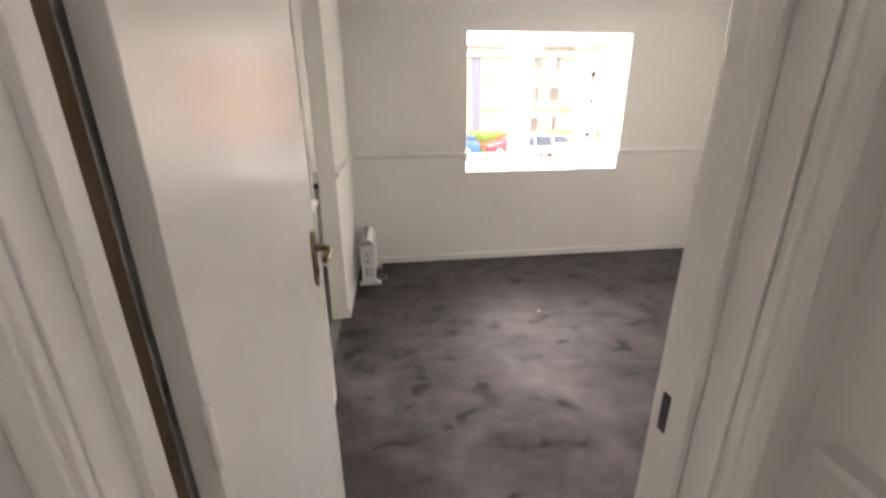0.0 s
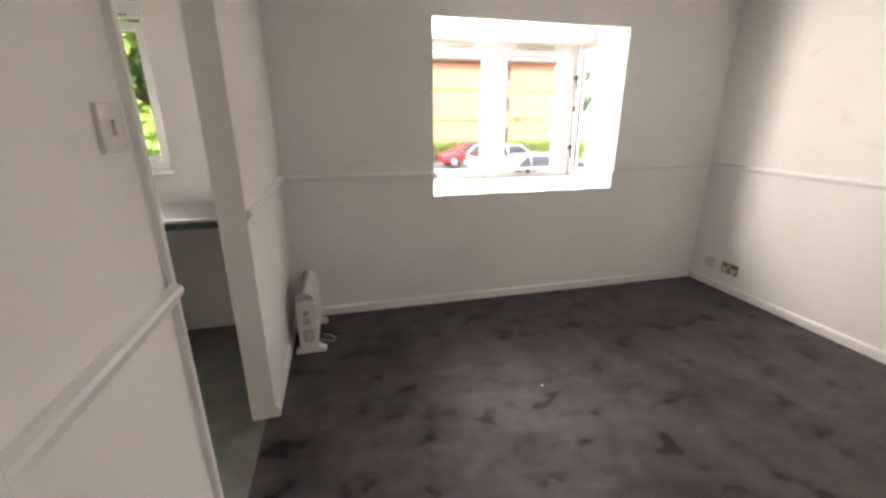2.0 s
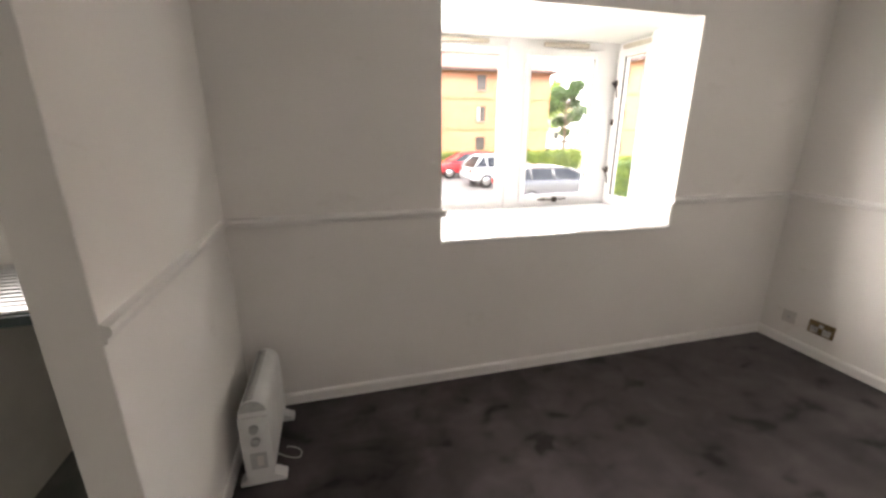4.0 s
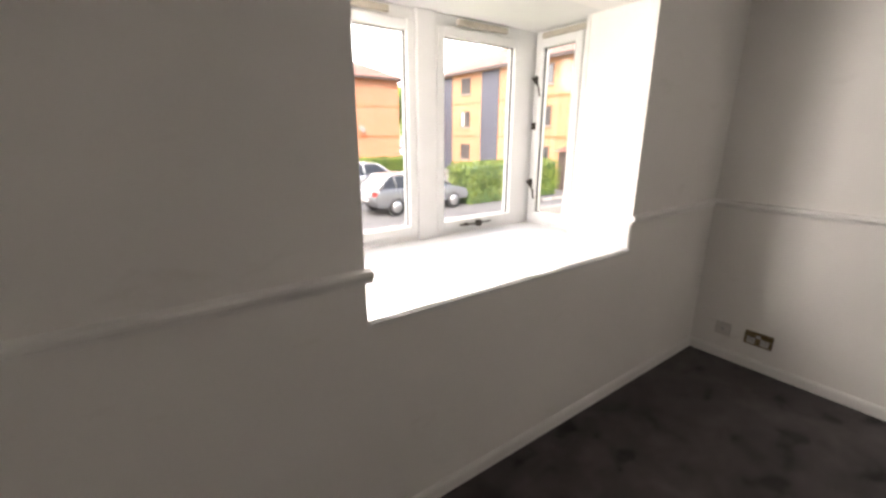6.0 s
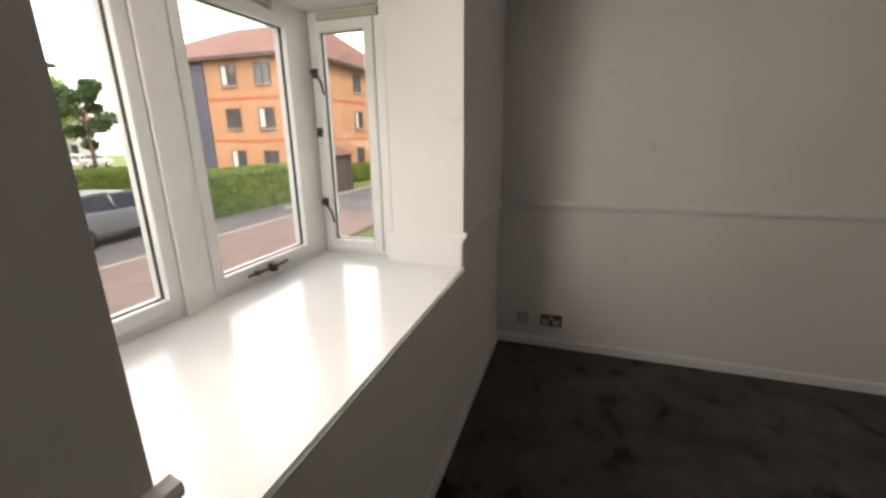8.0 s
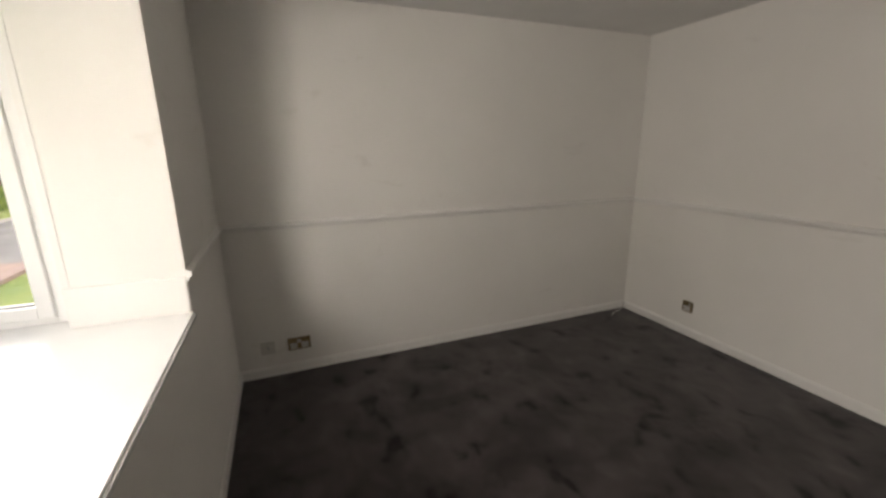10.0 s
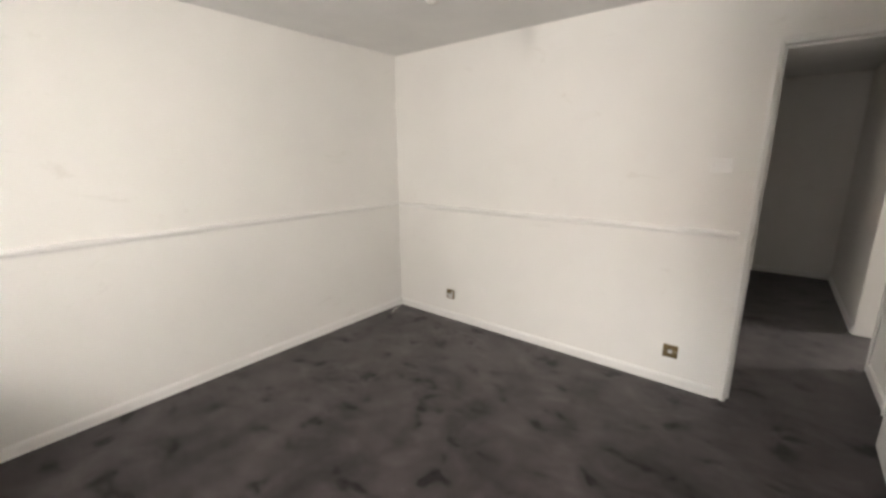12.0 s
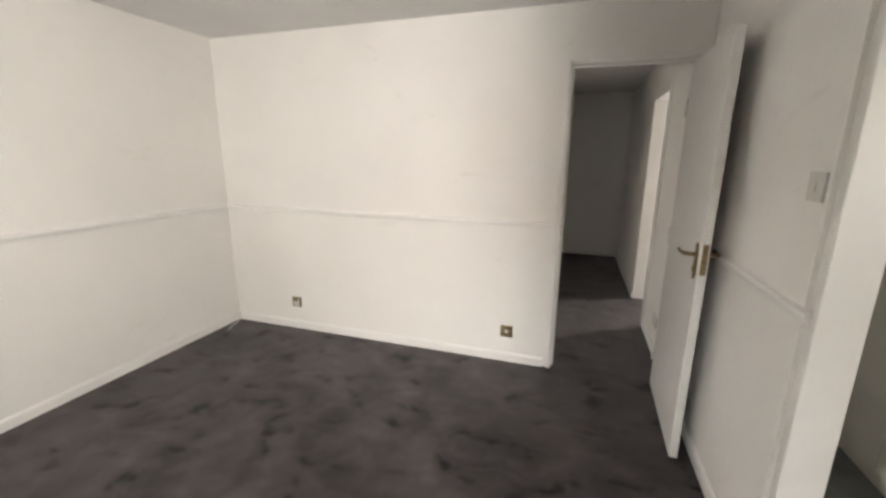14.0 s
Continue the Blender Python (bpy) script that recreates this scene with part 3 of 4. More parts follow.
def lathe(name, mat, rings, parent, res=20):
    bm = bmesh.new()
    loops = [[bm.verts.new((r * math.cos(2 * math.pi * k / res), r * math.sin(2 * math.pi * k / res), z)) for k in range(res)] for r, z in rings]
    for a, c in zip(loops, loops[1:]):
        for k in range(res):
            bm.faces.new((a[k], a[(k + 1) % res], c[(k + 1) % res], c[k]))
    bm.faces.new(loops[0]); bm.faces.new(loops[-1][::-1])
    return finish(name, bm, mat, parent, smooth=True)


lathe("rose", SWITCH, [(0.04, 0), (0.04, -0.012), (0.032, -0.024), (0.008, -0.034)], lamp)
tube("flex", SWITCH, [(0, 0, -0.03), (0, 0, -0.2)], 0.0035, lamp)
lathe("holder", SWITCH, [(0.006, -0.185), (0.016, -0.20), (0.019, -0.24), (0.017, -0.255)], lamp)
lathe("bulb", SWITCH, [(0.013, -0.25), (0.015, -0.262), (0.027, -0.285), (0.030, -0.305), (0.024, -0.328), (0.010, -0.337)], lamp)

# ---- convector heater ----
heater = tagged(empty("convector_heater", pose(-0.035, 3.47, 0)), "pale enamelled convector heater standing on the carpet", "heater")
HL, HT = 0.44, 0.405
sec = [(-0.054, 0.045), (0.054, 0.045), (0.056, 0.20), (0.055, 0.335)] + [(0.054 * math.cos(a), 0.345 + 0.06 * math.sin(a)) for a in [math.pi * k / 12 for k in range(1, 12)]] + [(-0.055, 0.335), (-0.056, 0.20)]
bm = bmesh.new()
prism(bm, sec, "y", 0.012, HL)
finish("body", bm, HEATW, heater, 0.003)
bm = bmesh.new()
prism(bm, [(x * 1.03, z) for x, z in sec if z < 0.34], "y", 0.0, 0.0115)
finish("end_panel", bm, HEATW, heater, 0.002)
bm = bmesh.new()
prism(bm, [(x * 1.03, z + 0.002) for x, z in sec if z > 0.335], "y", 0.002, 0.0115)
finish("cap", bm, GREYP, heater)
for z in (0.285, 0.225):
    tube("knob", GREYP, [(0, 0.001, z), (0, -0.016, z)], 0.019, heater, 16, (1.0, 0.86))
boxes("rating_label", GREYP, [(-0.03, 0.034, -0.002, 0.001, 0.085, 0.165)], heater)
boxes("label_mark", SWITCH, [(-0.004, 0.02, -0.003, -0.001, 0.10, 0.15)], heater)
# no real openings: the slots' shade is a greyer colour on raised bars
boxes("slot", SLOT, [(-0.032, 0.004, 0.03 + 0.02 * i, 0.038 + 0.02 * i, 0.392, HT - 0.0005 + 0.0018) for i in range(20)], heater)
for y in (0.03, HL - 0.03):
    bm = bmesh.new()
    prism(bm, [(-0.085, 0), (0.10, 0), (0.10, 0.018), (0.06, 0.034), (0.035, 0.05), (-0.035, 0.05), (-0.06, 0.034), (-0.085, 0.018)], "y", y - 0.028, y + 0.028)
    finish("foot", bm, HEATW, heater, 0.004)
cable = []
for i in range(26):
    a = i / 25
    cable.append((0.05 + 0.075 * math.sin(a * 5.2) * (1 - 0.3 * a), 3.60 + 0.03 * math.cos(a * 7.0) + 0.02 * a, 0.035 - 0.027 * min(1, 2.5 * a)))
tagged(tube("cable", SWITCH, cable, 0.003), "white heater cable curled on the carpet", "cable")
tagged(tube("wire", SWITCH, [(XR - 0.02, YB + 0.016, 0.07), (XR - 0.03, YB + 0.04, 0.012), (XR - 0.06, YB + 0.10, 0.006), (XR - 0.08, YB + 0.19, 0.006), (XR - 0.12, YB + 0.25, 0.006)], 0.0045), "loose white wire in the corner on the carpet", "wire")
tagged(boxes("paper_scrap", SWITCH, [(1.228, 1.244, 2.815, 2.824, 0, 0.003)], bevel=0.001), "tiny white scrap lying on the carpet", "scrap")

# ---- kitchen: worktop, sink, base unit ----
CX0, CX1, CY = -2.15, XL - TH - 0.004, 3.39
top = tagged(boxes("worktop", WORKTOP, [(CX0, CX1, CY, YW - 0.003, 0.862, 0.898)], bevel=0.004), "thin dark-edged worktop along the kitchen window", "worktop")
for a, b in ((CX0, -1.62), (-0.335, CX1)):
    tagged(boxes("surface", LAMI, [(a, b, CY + 0.006, YW - 0.004, 0.8985, 0.902)], top), "pale laminate surface")
sink = tagged(empty("sink", pose(0, 0, 0.902)), "stainless steel sink with a ribbed draining board", "sink")
sx0, sx1, sy0, sy1 = -1.60, -0.36, CY + 0.02, YW - 0.05
bx0, bx1, by0, by1 = -1.42, -1.02, CY + 0.07, YW - 0.13
boxes("rim", STEEL, [(sx0, bx0, sy0, sy1, -0.003, 0.008), (bx1, -0.95, sy0, sy1, -0.003, 0.008), (bx0, bx1, sy0, by0, -0.003, 0.008), (bx0, bx1, by1, sy1, -0.003, 0.008), (-0.95, sx1, sy0, sy0 + 0.04, -0.003, 0.008), (-0.95, sx1, sy1 - 0.07, sy1, -0.003, 0.008), (-0.385, sx1, sy0 + 0.04, sy1 - 0.07, -0.003, 0.008)], sink, 0.002)
boxes("bowl", STEEL, [(bx0, bx0 + 0.004, by0, by1, -0.16, 0.004), (bx1 - 0.004, bx1, by0, by1, -0.16, 0.004), (bx0, bx1, by0, by0 + 0.004, -0.16, 0.004), (bx0, bx1, by1 - 0.004, by1, -0.16, 0.004), (bx0, bx1, by0, by1, -0.164, -0.16)], sink)
boxes("drainer", STEEL, [(-0.95, -0.385, sy0 + 0.04, sy1 - 0.07, -0.003, 0.001)] + [(-0.94, -0.395, y, y + 0.014, 0.001, 0.006) for y in [sy0 + 0.06 + 0.042 * i for i in range(10)]], sink)
tap = tagged(empty("tap", pose(-1.06, YW - 0.085, 0.910)), "chrome mixer tap with a long spout", "tap")
lathe("body", CHROME, [(0.026, 0), (0.024, 0.02), (0.02, 0.05), (0.022, 0.075), (0.015, 0.095)], tap)
tube("spout", CHROME, [(-0.01, 0, 0.05), (-0.06, -0.02, 0.085), (-0.15, -0.06, 0.10), (-0.21, -0.09, 0.085)], 0.009, tap)
boxes("lever", CHROME, [(-0.012, 0.012, -0.05, 0.01, 0.092, 0.104)], tap, 0.004)
unit = tagged(empty("base_unit", pose(0, 0, 0)), "white laminate kitchen base unit under the sink", "cabinet")
boxes("side", LAMI, [(-0.948, -0.93, 3.47, YW - 0.02, 0.0, 0.860)], unit)
boxes("front", LAMI, [(-1.55, -0.95, 3.455, 3.473, 0.10, 0.855)], unit, 0.002)
boxes("plinth", DARKP, [(-1.55, -0.95, 3.53, 3.545, 0.0, 0.10)], unit)
pipe = tagged(tube("waste_pipe", DARKP, [(-0.885, 3.55, 0.862), (-0.885, 3.55, 0.80), (-0.88, 3.56, 0.72), (-0.865, 3.58, 0.64)], 0.013), "black waste pipe under the sink", "pipe")
tagged(tube("pipe_stub", GREYP, [(-0.915, 3.95, 0.0), (-0.915, 3.95, 0.16)], 0.016), "short grey pipe stub by the kitchen wall", "pipe")
tall = tagged(empty("tall_cupboard", pose(0, 0, 0)), "white laminate kitchen cupboard with a dark handle", "cabinet")
boxes("body", LAMI, [(-1.48, -0.918, 0.69, 1.95, 0.0, 2.0)], tall, 0.002)
boxes("door", LAMI, [(-0.916, -0.90, 0.70, 1.315, 0.09, 1.99), (-0.916, -0.90, 1.325, 1.94, 0.09, 1.99)], tall, 0.002)
boxes("handle", IRON, [(-0.898, -0.875, 1.36, 1.375, 0.92, 1.04)], tall, 0.004)

# ---- outside: glowing sky sheet beyond the houses, added to light the rooms ----
m_sheet = bpy.data.materials.new("glowing_sky_sheet")
m_sheet.use_nodes = True
mt = m_sheet.node_tree
mb = mt.nodes["Principled BSDF"]
mb.inputs["Base Color"].default_value = (0, 0, 0, 1)
mb.inputs["Specular IOR Level"].default_value = 0.0
mt.links.new(ramp(mt, grain(mt, 0.03, 4), [(0.3, (0.9, 0.865, 0.84)), (0.7, (1.0, 0.965, 0.935))]), mb.inputs["Emission Color"])
mb.inputs["Emission Strength"].default_value = SHEET_GLOW
bm = bmesh.new()
arc = [radians(8 + 164 * k / 40) for k in range(41)]
low, high = ([bm.verts.new((5 + 100 * math.cos(a), 100 * math.sin(a), z)) for a in arc] for z in (GZ - 0.2, 85))
for k in range(40):
    bm.faces.new((low[k], low[k + 1], high[k + 1], high[k]))
structure(finish("backdrop", bm, m_sheet, smooth=True), "glowing white sky sheet added beyond the houses to light the rooms", "sky")

# ---- outside: ground ----
structure(boxes("ground", GRASS, [(-400, 400, -400, 600, GZ - 0.3, GZ)]), "mown lawn round the flats", "lawn")
structure(boxes("road", ASPHALT, [(-30, 17.5, 13.3, 26.5, GZ - 0.05, GZ + 0.012), (14, 60, 10.0, 14.6, GZ - 0.05, GZ + 0.016), (18.4, 20.4, 26.6, 90, GZ - 0.05, GZ + 0.014)]), "grey asphalt car park and access road", "road")
structure(boxes("pavement", PAVING, [(-30, 14, 9.6, 13.15, GZ - 0.05, GZ + 0.10)]), "pinkish paved footway", "pavement")
structure(boxes("kerb", KERB, [(-30, 14, 13.15, 13.3, GZ - 0.05, GZ + 0.11), (-30, 17.5, 26.5, 26.64, GZ - 0.05, GZ + 0.11), (14.02, 60, 14.62, 14.76, GZ - 0.05, GZ + 0.11), (14.02, 60, 9.84, 9.98, GZ - 0.05, GZ + 0.11)]), "pale concrete kerb", "kerb")


# ---- foliage ----
def leaves(name, mat, spots, size, parent, seed):
    """Many small leaf clumps round the given spots (centre, radii, count)."""
    rng = random.Random(seed)
    verts, faces = [], []
    for (cx, cy, cz), (rx, ry, rz), n in spots:
        for _ in range(n):
            d = Vector((rng.gauss(0, 1), rng.gauss(0, 1), rng.gauss(0, 1))).normalized() * (rng.random() ** 0.4)
            p = Vector((cx + d.x * rx, cy + d.y * ry, cz + d.z * rz))
            q = Euler((rng.uniform(0, 3.1), rng.uniform(0, 3.1), rng.uniform(0, 6.2))).to_matrix()
            s = size * rng.uniform(0.6, 1.4)
            k = len(verts)
            for a, c in ((-1, 0), (-0.2, -0.55), (1, 0), (-0.2, 0.55)):
                verts.append(p + q @ Vector((a * s, c * s, 0.12 * s * (a * a))))
            faces.append((k, k + 1, k + 2, k + 3))
    me = bpy.data.meshes.new(name)
    me.from_pydata([tuple(v) for v in verts], [], faces)
    me.materials.append(mat)
    ob = new(name, me)
    ob.parent = parent
    return tagged(ob, kind="stuff")


def tree(name, at, height, spread, mat, label, seed, low=0.3, count=5200, size=0.16):
    rng = random.Random(seed)
    e = tagged(empty(name, pose(*at)), label, "tree")
    tube("trunk", BARK, [(0, 0, -0.1), (0.05, 0.02, height * 0.25), (-0.04, 0.05, height * 0.55), (0.02, 0, height * 0.85)], height * 0.022, e, 10, (1.3, 1.0, 0.7, 0.25))
    spots = []
    for i in range(16):
        a, h = rng.uniform(0, 6.28), height * rng.uniform(low, 0.95)
        r = spread * (1.0 - 0.55 * abs(h / height - 0.55) / 0.45) * rng.uniform(0.45, 0.95)
        tip = (r * math.cos(a), r * math.sin(a), h)
        tube("limb", BARK, [(0, 0, h * 0.72), (tip[0] * 0.5, tip[1] * 0.5, h * 0.86), tip], height * 0.007, e, 6, (1, 0.7, 0.3))
        w = spread * rng.uniform(0.28, 0.48)
        spots.append((tip, (w, w, w * 0.75), count // 16))
    leaves("crown", mat, spots, size, e, seed)
    return e


def hedge(x0, x1, y0, y1, h, seed, label):
    e = tagged(empty("hedge", pose((x0 + x1) / 2, (y0 + y1) / 2, GZ)), label, "hedge")
    lx, ly = (x1 - x0) / 2, (y1 - y0) / 2
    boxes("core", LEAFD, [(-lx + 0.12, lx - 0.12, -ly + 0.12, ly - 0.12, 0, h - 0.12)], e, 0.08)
    rng = random.Random(seed)
    spots, n = [], max(6, int((x1 - x0) * 2.2))
    for i in range(n):
        x = -lx + (i + 0.5) * 2 * lx / n
        spots.append(((x, rng.uniform(-0.05, 0.05), h - 0.16), (0.42, ly, 0.2 + rng.uniform(0, 0.05)), 330))
        spots.append(((x, -ly + 0.1, h * 0.5), (0.42, 0.14, h * 0.5), 300))
    for s in (-1, 1):
        spots.append(((s * (lx - 0.08), 0, h * 0.5), (0.14, ly, h * 0.5), 400))
    leaves("leaf_cover", LEAFH, spots, 0.06, e, seed)


hedge(10.6, 16.2, 15.6, 17.2, 1.65, 3, "clipped green hedge beside the car park")
hedge(-8, 17.0, 27.2, 28.2, 1.3, 4, "low bright green hedge before the flats")
hedge(23.5, 30.5, 16.6, 17.6, 1.1, 5, "low clipped hedge under the windows")
hedge(-10, -0.5, 15.2, 16.4, 3.2, 6, "tall overgrown green hedge beyond the kitchen")
tree("tree", (25.0, 43, GZ), 7.5, 2.2, LEAFD, "leafy tree between two blocks of flats", 11)
tree("tree", (33, 62, GZ), 10, 4.0, LEAFB, "pale green tree in the distance", 12)
tree("tree", (-2.4, 10.8, GZ), 7.5, 2.3, LEAFD, "dark green tree outside the kitchen window", 13, 0.15, 7000, 0.13)
tree("tree", (-3.9, 16.0, GZ), 8.5, 3.0, LEAFB, "bright green tree outside the kitchen window", 14, 0.2, 7000, 0.14)
tree("tree", (-0.6, 19, GZ), 8, 3.0, LEAFB, "light green tree beyond the footway", 17, 0.15, 7000, 0.15)
tree("tree", (-7.5, 17, GZ), 9.0, 3.4, LEAFD, "dense dark green tree beyond the kitchen", 21, 0.05, 12000, 0.24)
tree("tree", (-4.2, 18.5, GZ), 9.0, 3.2, LEAFD, "tall dark green tree behind the bushes", 22, 0.05, 12000, 0.24)
tree("tree", (-9.5, 13.0, GZ), 8.0, 3.0, LEAFD, "dark green tree at the lawn's edge", 23, 0.05, 12000, 0.24)
tree("tree", (-2.9, 13.2, GZ), 6.0, 2.4, LEAFB, "full leafy tree seen from the kitchen", 24, 0.05, 12000, 0.18)
tree("tree", (-6.2, 22.0, GZ), 11.0, 4.6, LEAFD, "tall dense tree closing the view from the kitchen", 25, 0.05, 15000, 0.3)
tree("bush", (-1.75, 8.6, GZ), 2.7, 1.5, LEAFB, "bright green bush outside the kitchen", 15, 0.2, 6000, 0.10)
tree("bush", (-3.6, 9.0, GZ), 3.0, 1.6, LEAFB, "bright green bush by the footway", 16, 0.2, 6000, 0.10)


# ---- blocks of flats ----
def house_window(name, parent, at, turn, w, h, curtain):
    e = empty(name, Matrix())
    e.parent = parent
    e.matrix_local = pose(*at, 0, 0, turn)
    f = 0.07
    boxes("frame", WFRAME, [(-w / 2, w / 2, -0.05, 0.02, -h / 2, -h / 2 + f), (-w / 2, w / 2, -0.05, 0.02, h / 2 - f, h / 2), (-w / 2, -w / 2 + f, -0.05, 0.02, -h / 2 + f, h / 2 - f), (w / 2 - f, w / 2, -0.05, 0.02, -h / 2 + f, h / 2 - f), (-f / 3, f / 3, -0.05, 0.02, -h / 2 + f, h / 2 - f)], e)
    boxes("pane", PANE, [(-w / 2 + f, w / 2 - f, -0.015, -0.005, -h / 2 + f, h / 2 - f)], e)
    if curtain:
        boxes("curtain", CURTAIN, [(-w / 2 + f, -w / 2 + f + w * 0.3, -0.022, -0.016, -h / 2 + f, h / 2 - f)], e)
    boxes("sill", KERB, [(-w / 2 - 0.05, w / 2 + 0.05, -0.1, 0.02, -h / 2 - 0.07, -h / 2)], e)
    return e


def block(at, lx, ly, walls, label, sides, strips=(), hip=5.0, rise=2.5):
    """Three storeys of flats; at is the low corner. sides: (face, offset along it) of window columns."""
    e = tagged(empty("apartment_building", pose(*at)), label, "building")
    H = 7.3
    boxes("wall", walls, [(0, lx, 0, ly, -0.2, H)], e)
    for z in (2.55, 4.95):
        boxes("band", BAND, [(-0.025, lx + 0.025, -0.025, ly + 0.025, z, z + 0.16)], e)
    bm = bmesh.new()
    o = 0.45
    base = [bm.verts.new(p) for p in ((-o, -o, H), (lx + o, -o, H), (lx + o, ly + o, H), (-o, ly + o, H))]
    r = hip
    tops = [(r, ly / 2), (lx - r, ly / 2)] if lx > ly else [(lx / 2, r), (lx / 2, ly - r)]
    t = [bm.verts.new((*p, H + rise)) for p in tops]
    bm.faces.new(base[::-1])
    if lx > ly:
        for f in ((base[0], base[1], t[1], t[0]), (base[1], base[2], t[1]), (base[2], base[3], t[0], t[1]), (base[3], base[0], t[0])):
            bm.faces.new(f)
    else:
        for f in ((base[0], base[1], t[0]), (base[1], base[2], t[1], t[0]), (base[2], base[3], t[1]), (base[3], base[0], t[0], t[1])):
            bm.faces.new(f)
    finish("roof", bm, TILE, e)
    boxes("fascia", FASCIA, [(-o, lx + o, -o, -o + 0.03, H - 0.2, H - 0.005), (-o, -o + 0.03, -o + 0.03, ly + o, H - 0.2, H - 0.005), (lx + o - 0.03, lx + o, -o + 0.03, ly + o, H - 0.2, H - 0.005)], e)
    for k, (face, u, w) in enumerate(sides):
        for s in range(3):
            p = {"s": (u, -0.004, 1.5 + 2.4 * s), "w": (-0.004, u, 1.5 + 2.4 * s)}[face]
            house_window("window", e, p, {"s": 0, "w": -90}[face], w, 1.15, (k + s) % 2)
    for face, u0, u1 in strips:
        boxes("cladding", CLAD, [(u0, u1, -0.06, 0.0, 0, H - 0.2) if face == "s" else (-0.06, 0.0, u0, u1, 0, H - 0.2)], e)
    return e


block((0.5, 35.2, GZ), 18.1, 10, BRICK, "three-storey orange brick block of flats with red bands", [("s", 11.9, 0.8), ("s", 13.6, 0.8), ("s", 5.2, 0.8), ("s", 3.2, 0.8)], [("s", 6.5, 7.3)])
block((20.8, 18.4, GZ), 13.4, 13.41, BRICKT, "three-storey tan brick block with dark stair towers", [("w", 10.25, 1.1), ("w", 4.8, 1.1), ("w", 2.4, 1.1), ("s", 2.2, 1.0), ("s", 6.3, 1.0), ("s", 8.6, 1.0), ("s", 11, 1.0)], [("w", 6.6, 8.4), ("w", 12.0, 13.4)], 3.2, 3.2)
wh = tagged(empty("house", pose(33, 66, GZ)), "distant white rendered house with a tiled roof", "house")
boxes("wall", RENDERW, [(-7, 7, 0, 8, -0.2, 5.2)], wh)
bm = bmesh.new()
prism(bm, [(-0.5, 5.2), (8.5, 5.2), (4, 7.6)], "x", -7.4, 7.4)
finish("roof", bm, TILE, wh)
for x in (-4, 0, 4):
    for z in (1.5, 4.0):
        house_window("window", wh, (x, -0.004, z), 0, 1.2, 1.2, 1)
garage = tagged(empty("garage", pose(-6.6, 12.6, GZ)), "grey garage with a red tiled roof among the trees", "garage")
boxes("wall", GREYP, [(-1.5, 1.5, 0, 3.6, -0.1, 2.75)], garage)
bm = bmesh.new()
prism(bm, [(-0.3, 2.75), (3.9, 2.75), (1.8, 3.75)], "x", -1.75, 1.75)
finish("roof", bm, TILE, garage)
boxes("fascia", FASCIA, [(-1.75, 1.75, -0.32, -0.3, 2.62, 2.78)], garage)
boxes("door", RENDERW, [(-0.9, 1.0, -0.03, 0.0, 0, 2.0)], garage, 0.01)
store = tagged(empty("bin_store", pose(18.6, 15.8, GZ)), "small brown bin store with a hipped tiled roof", "shed")
boxes("wall", FASCIA, [(-1.1, 1.1, -1.0, 1.0, 0, 1.95)], store)
bm = bmesh.new()
b4 = [bm.verts.new(p) for p in ((-1.3, -1.2, 1.95), (1.3, -1.2, 1.95), (1.3, 1.2, 1.95), (-1.3, 1.2, 1.95))]
apex = bm.verts.new((0, 0, 2.75))
bm.faces.new(b4[::-1])
for i in range(4):
    bm.faces.new((b4[i], b4[(i + 1) % 4], apex))
finish("roof", bm, TILE, store)
dish = tagged(empty("satellite_dish", pose(14.9, 35.0, GZ + 3.2)), "small grey satellite dish on the brick wall", "satellite dish")
lathe("bowl", KERB, [(0.02, 0.0), (0.2, 0.03), (0.3, 0.09), (0.31, 0.09), (0.2, 0.02), (0.02, -0.02)], dish).matrix_local = pose(0, -0.15, 0, 70, 0, 20)
tube("arm", KERB, [(0, 0.2, -0.1), (0, -0.1, 0), (0, -0.4, 0.02)], 0.02, dish)


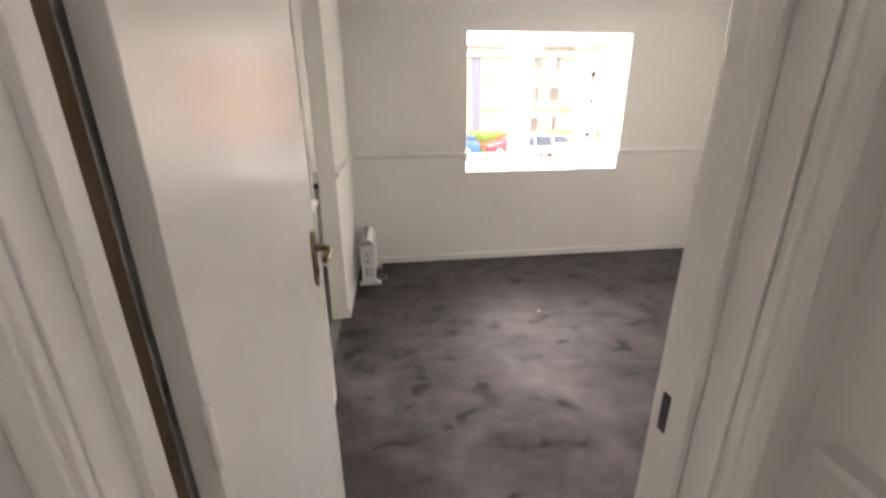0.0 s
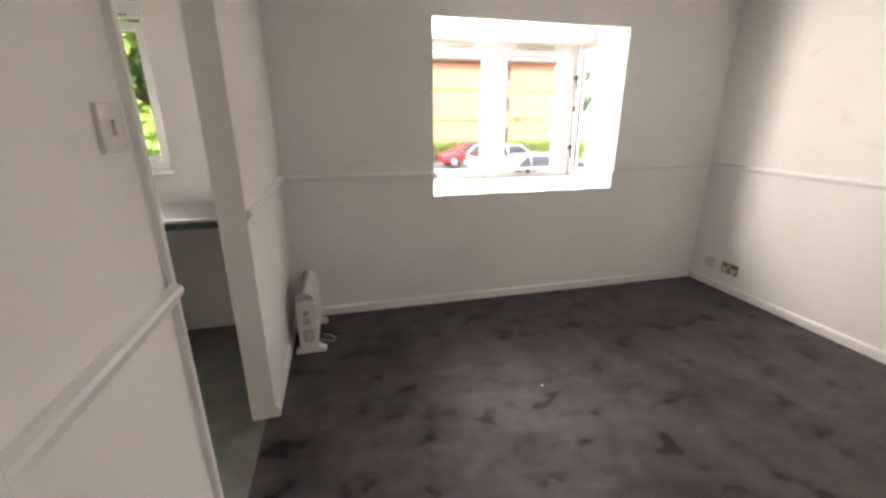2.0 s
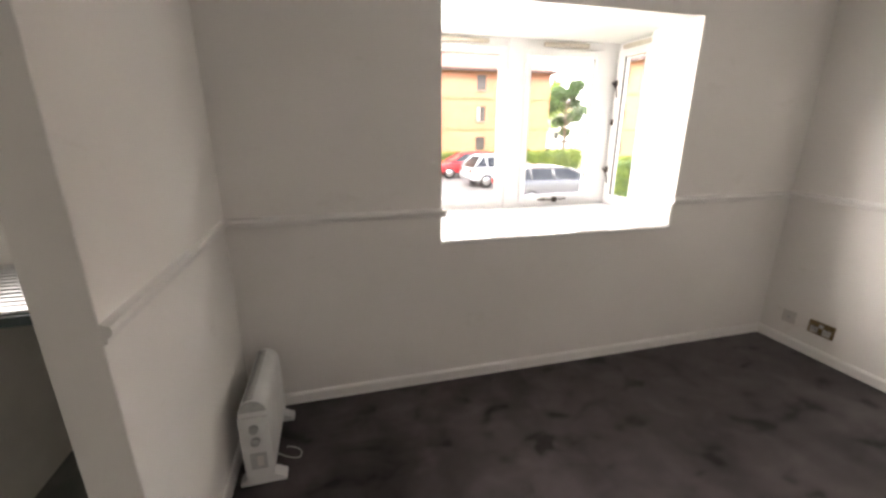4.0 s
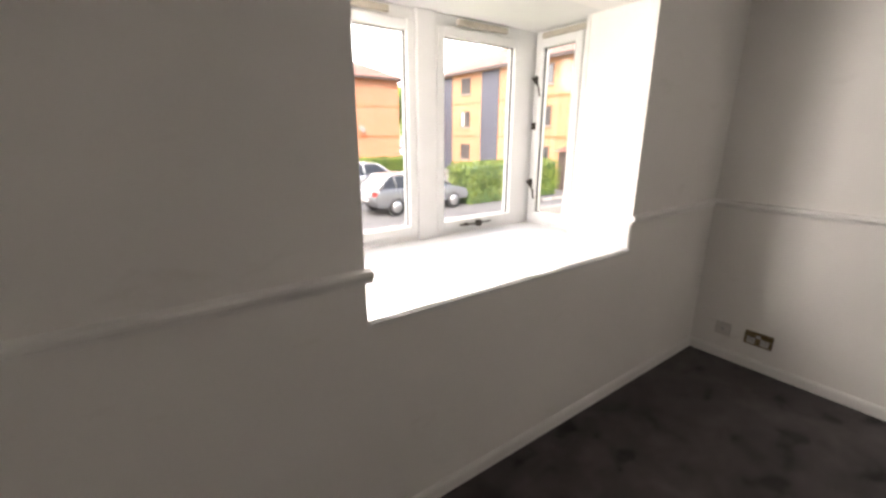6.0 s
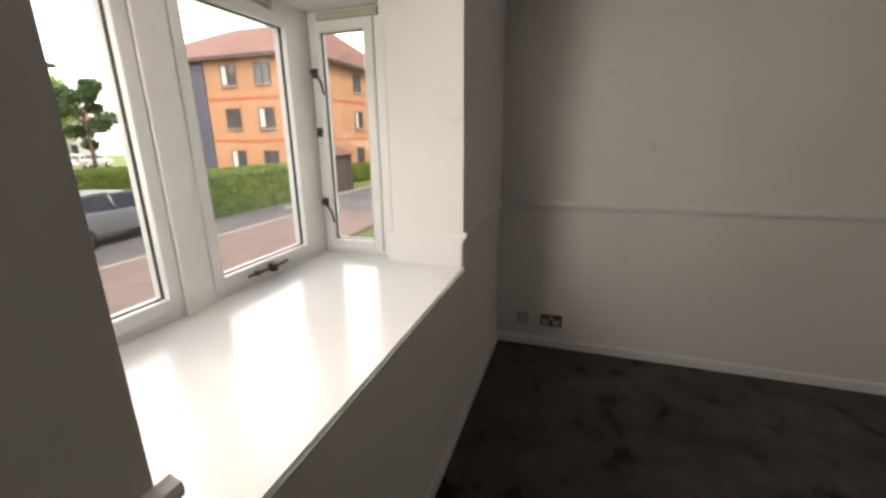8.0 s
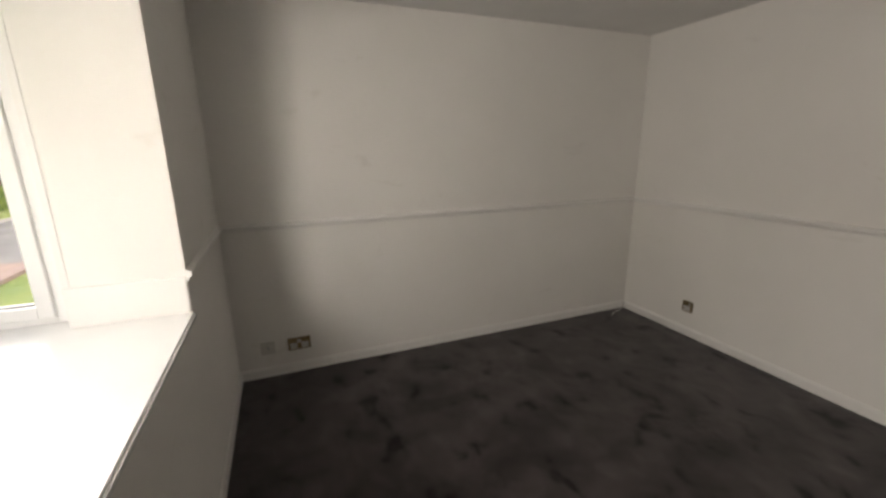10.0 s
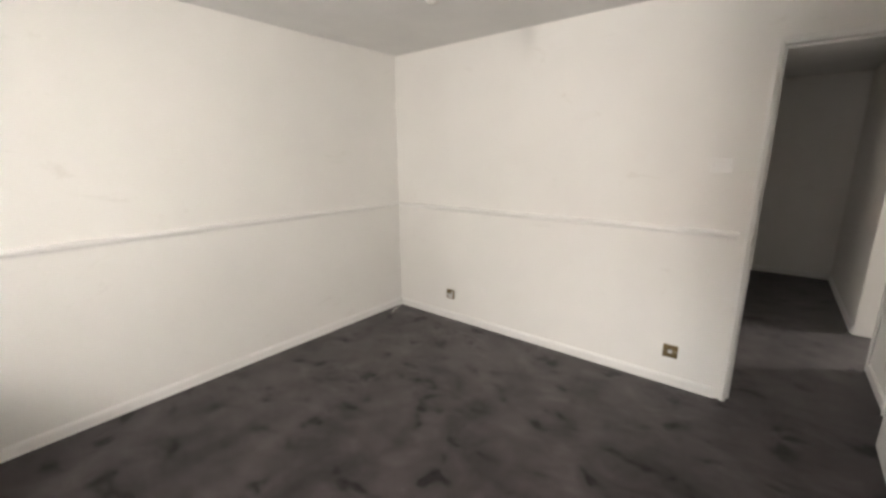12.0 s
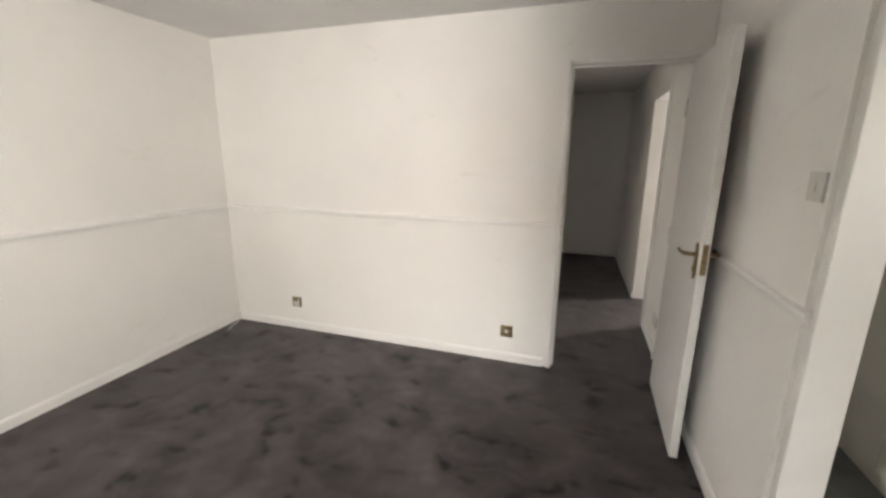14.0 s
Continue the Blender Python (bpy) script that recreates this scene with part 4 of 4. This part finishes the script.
# ---- cars ----
def car(at, heading, paint, label, tall=0.0):
    e = tagged(empty("car", pose(*at, 0, 0, heading)), label, "car", "parked cars")
    side = [(-2.05, 0.32), (2.05, 0.32), (2.12, 0.55), (2.02, 0.74), (1.15, 0.92), (-1.75, 0.98), (-2.06, 0.88), (-2.12, 0.55)]
    bm = bmesh.new()
    prism(bm, side, "y", -0.87, 0.87)
    finish("body", bm, paint, e, 0.07, 3, True)
    h = 1.42 + tall
    lo = [(1.2, 0.90), (0.35, h - 0.07), (-1.45, h - 0.05), (-1.98, 0.93)]
    bm = bmesh.new()
    a = [bm.verts.new((x, -0.80 if z < 1 else -0.64, z)) for x, z in lo]
    c = [bm.verts.new((x, 0.80 if z < 1 else 0.64, z)) for x, z in lo]
    bm.faces.new(a); bm.faces.new(c[::-1])
    for i in range(4):
        bm.faces.new((a[i], a[(i + 1) % 4], c[(i + 1) % 4], c[i]))
    finish("windows", bm, CGLASS, e, 0.03, 2)
    bm = bmesh.new()
    prism(bm, [(0.42, h - 0.09), (0.2, h - 0.03), (-0.6, h), (-1.35, h - 0.02), (-1.52, h - 0.08)], "y", -0.655, 0.655)
    finish("roof", bm, paint, e, 0.015, 2)
    for s in (-1, 1):
        for (x0, z0), (x1, z1) in (((1.2, 0.92), (0.38, h - 0.06)), ((-0.3, 0.95), (-0.34, h - 0.05)), ((-1.25, 0.96), (-1.3, h - 0.05)), ((-1.96, 0.95), (-1.48, h - 0.06))):
            tube("pillar", paint, [(x0, s * 0.81, z0), (x1, s * 0.655, z1)], 0.04, e, 6)
    for x in (-1.32, 1.32):
        for s in (-1, 1):
            w = empty("wheel", Matrix())
            w.parent = e
            w.matrix_local = pose(x, s * 0.80, 0.32, 90, 0, 0)
            lathe("tyre", TYRE, [(0.2, -0.1), (0.31, -0.09), (0.325, 0), (0.31, 0.09), (0.2, 0.1)], w, 18)
            lathe("rim", STEEL, [(0.06, -0.105), (0.2, -0.102), (0.2, 0.102), (0.06, 0.105)], w, 14)
    boxes("rear_lamp", REDL, [(-2.115, -2.03, -0.80, -0.52, 0.72, 0.9), (-2.115, -2.03, 0.52, 0.80, 0.72, 0.9)], e, 0.02)
    boxes("number_plate", SWITCH, [(-2.14, -2.11, -0.26, 0.26, 0.5, 0.61)], e)
    return e


car((8.5, 16.3, GZ + 0.012), 4, PAINTS["grey"], "mid grey hatchback parked by the hedge")
car((8.7, 21.3, GZ + 0.012), 3, PAINTS["silver"], "silver estate car in the car park", 0.1)
car((8.0, 25.0, GZ + 0.012), 178, PAINTS["red"], "red hatchback parked facing the flats", 0.05)
car((3.4, 25.3, GZ + 0.012), 182, PAINTS["blue"], "blue car parked beside a red one")
car((28.4, 49.4, GZ), 20, PAINTS["white"], "white car parked far down the road")
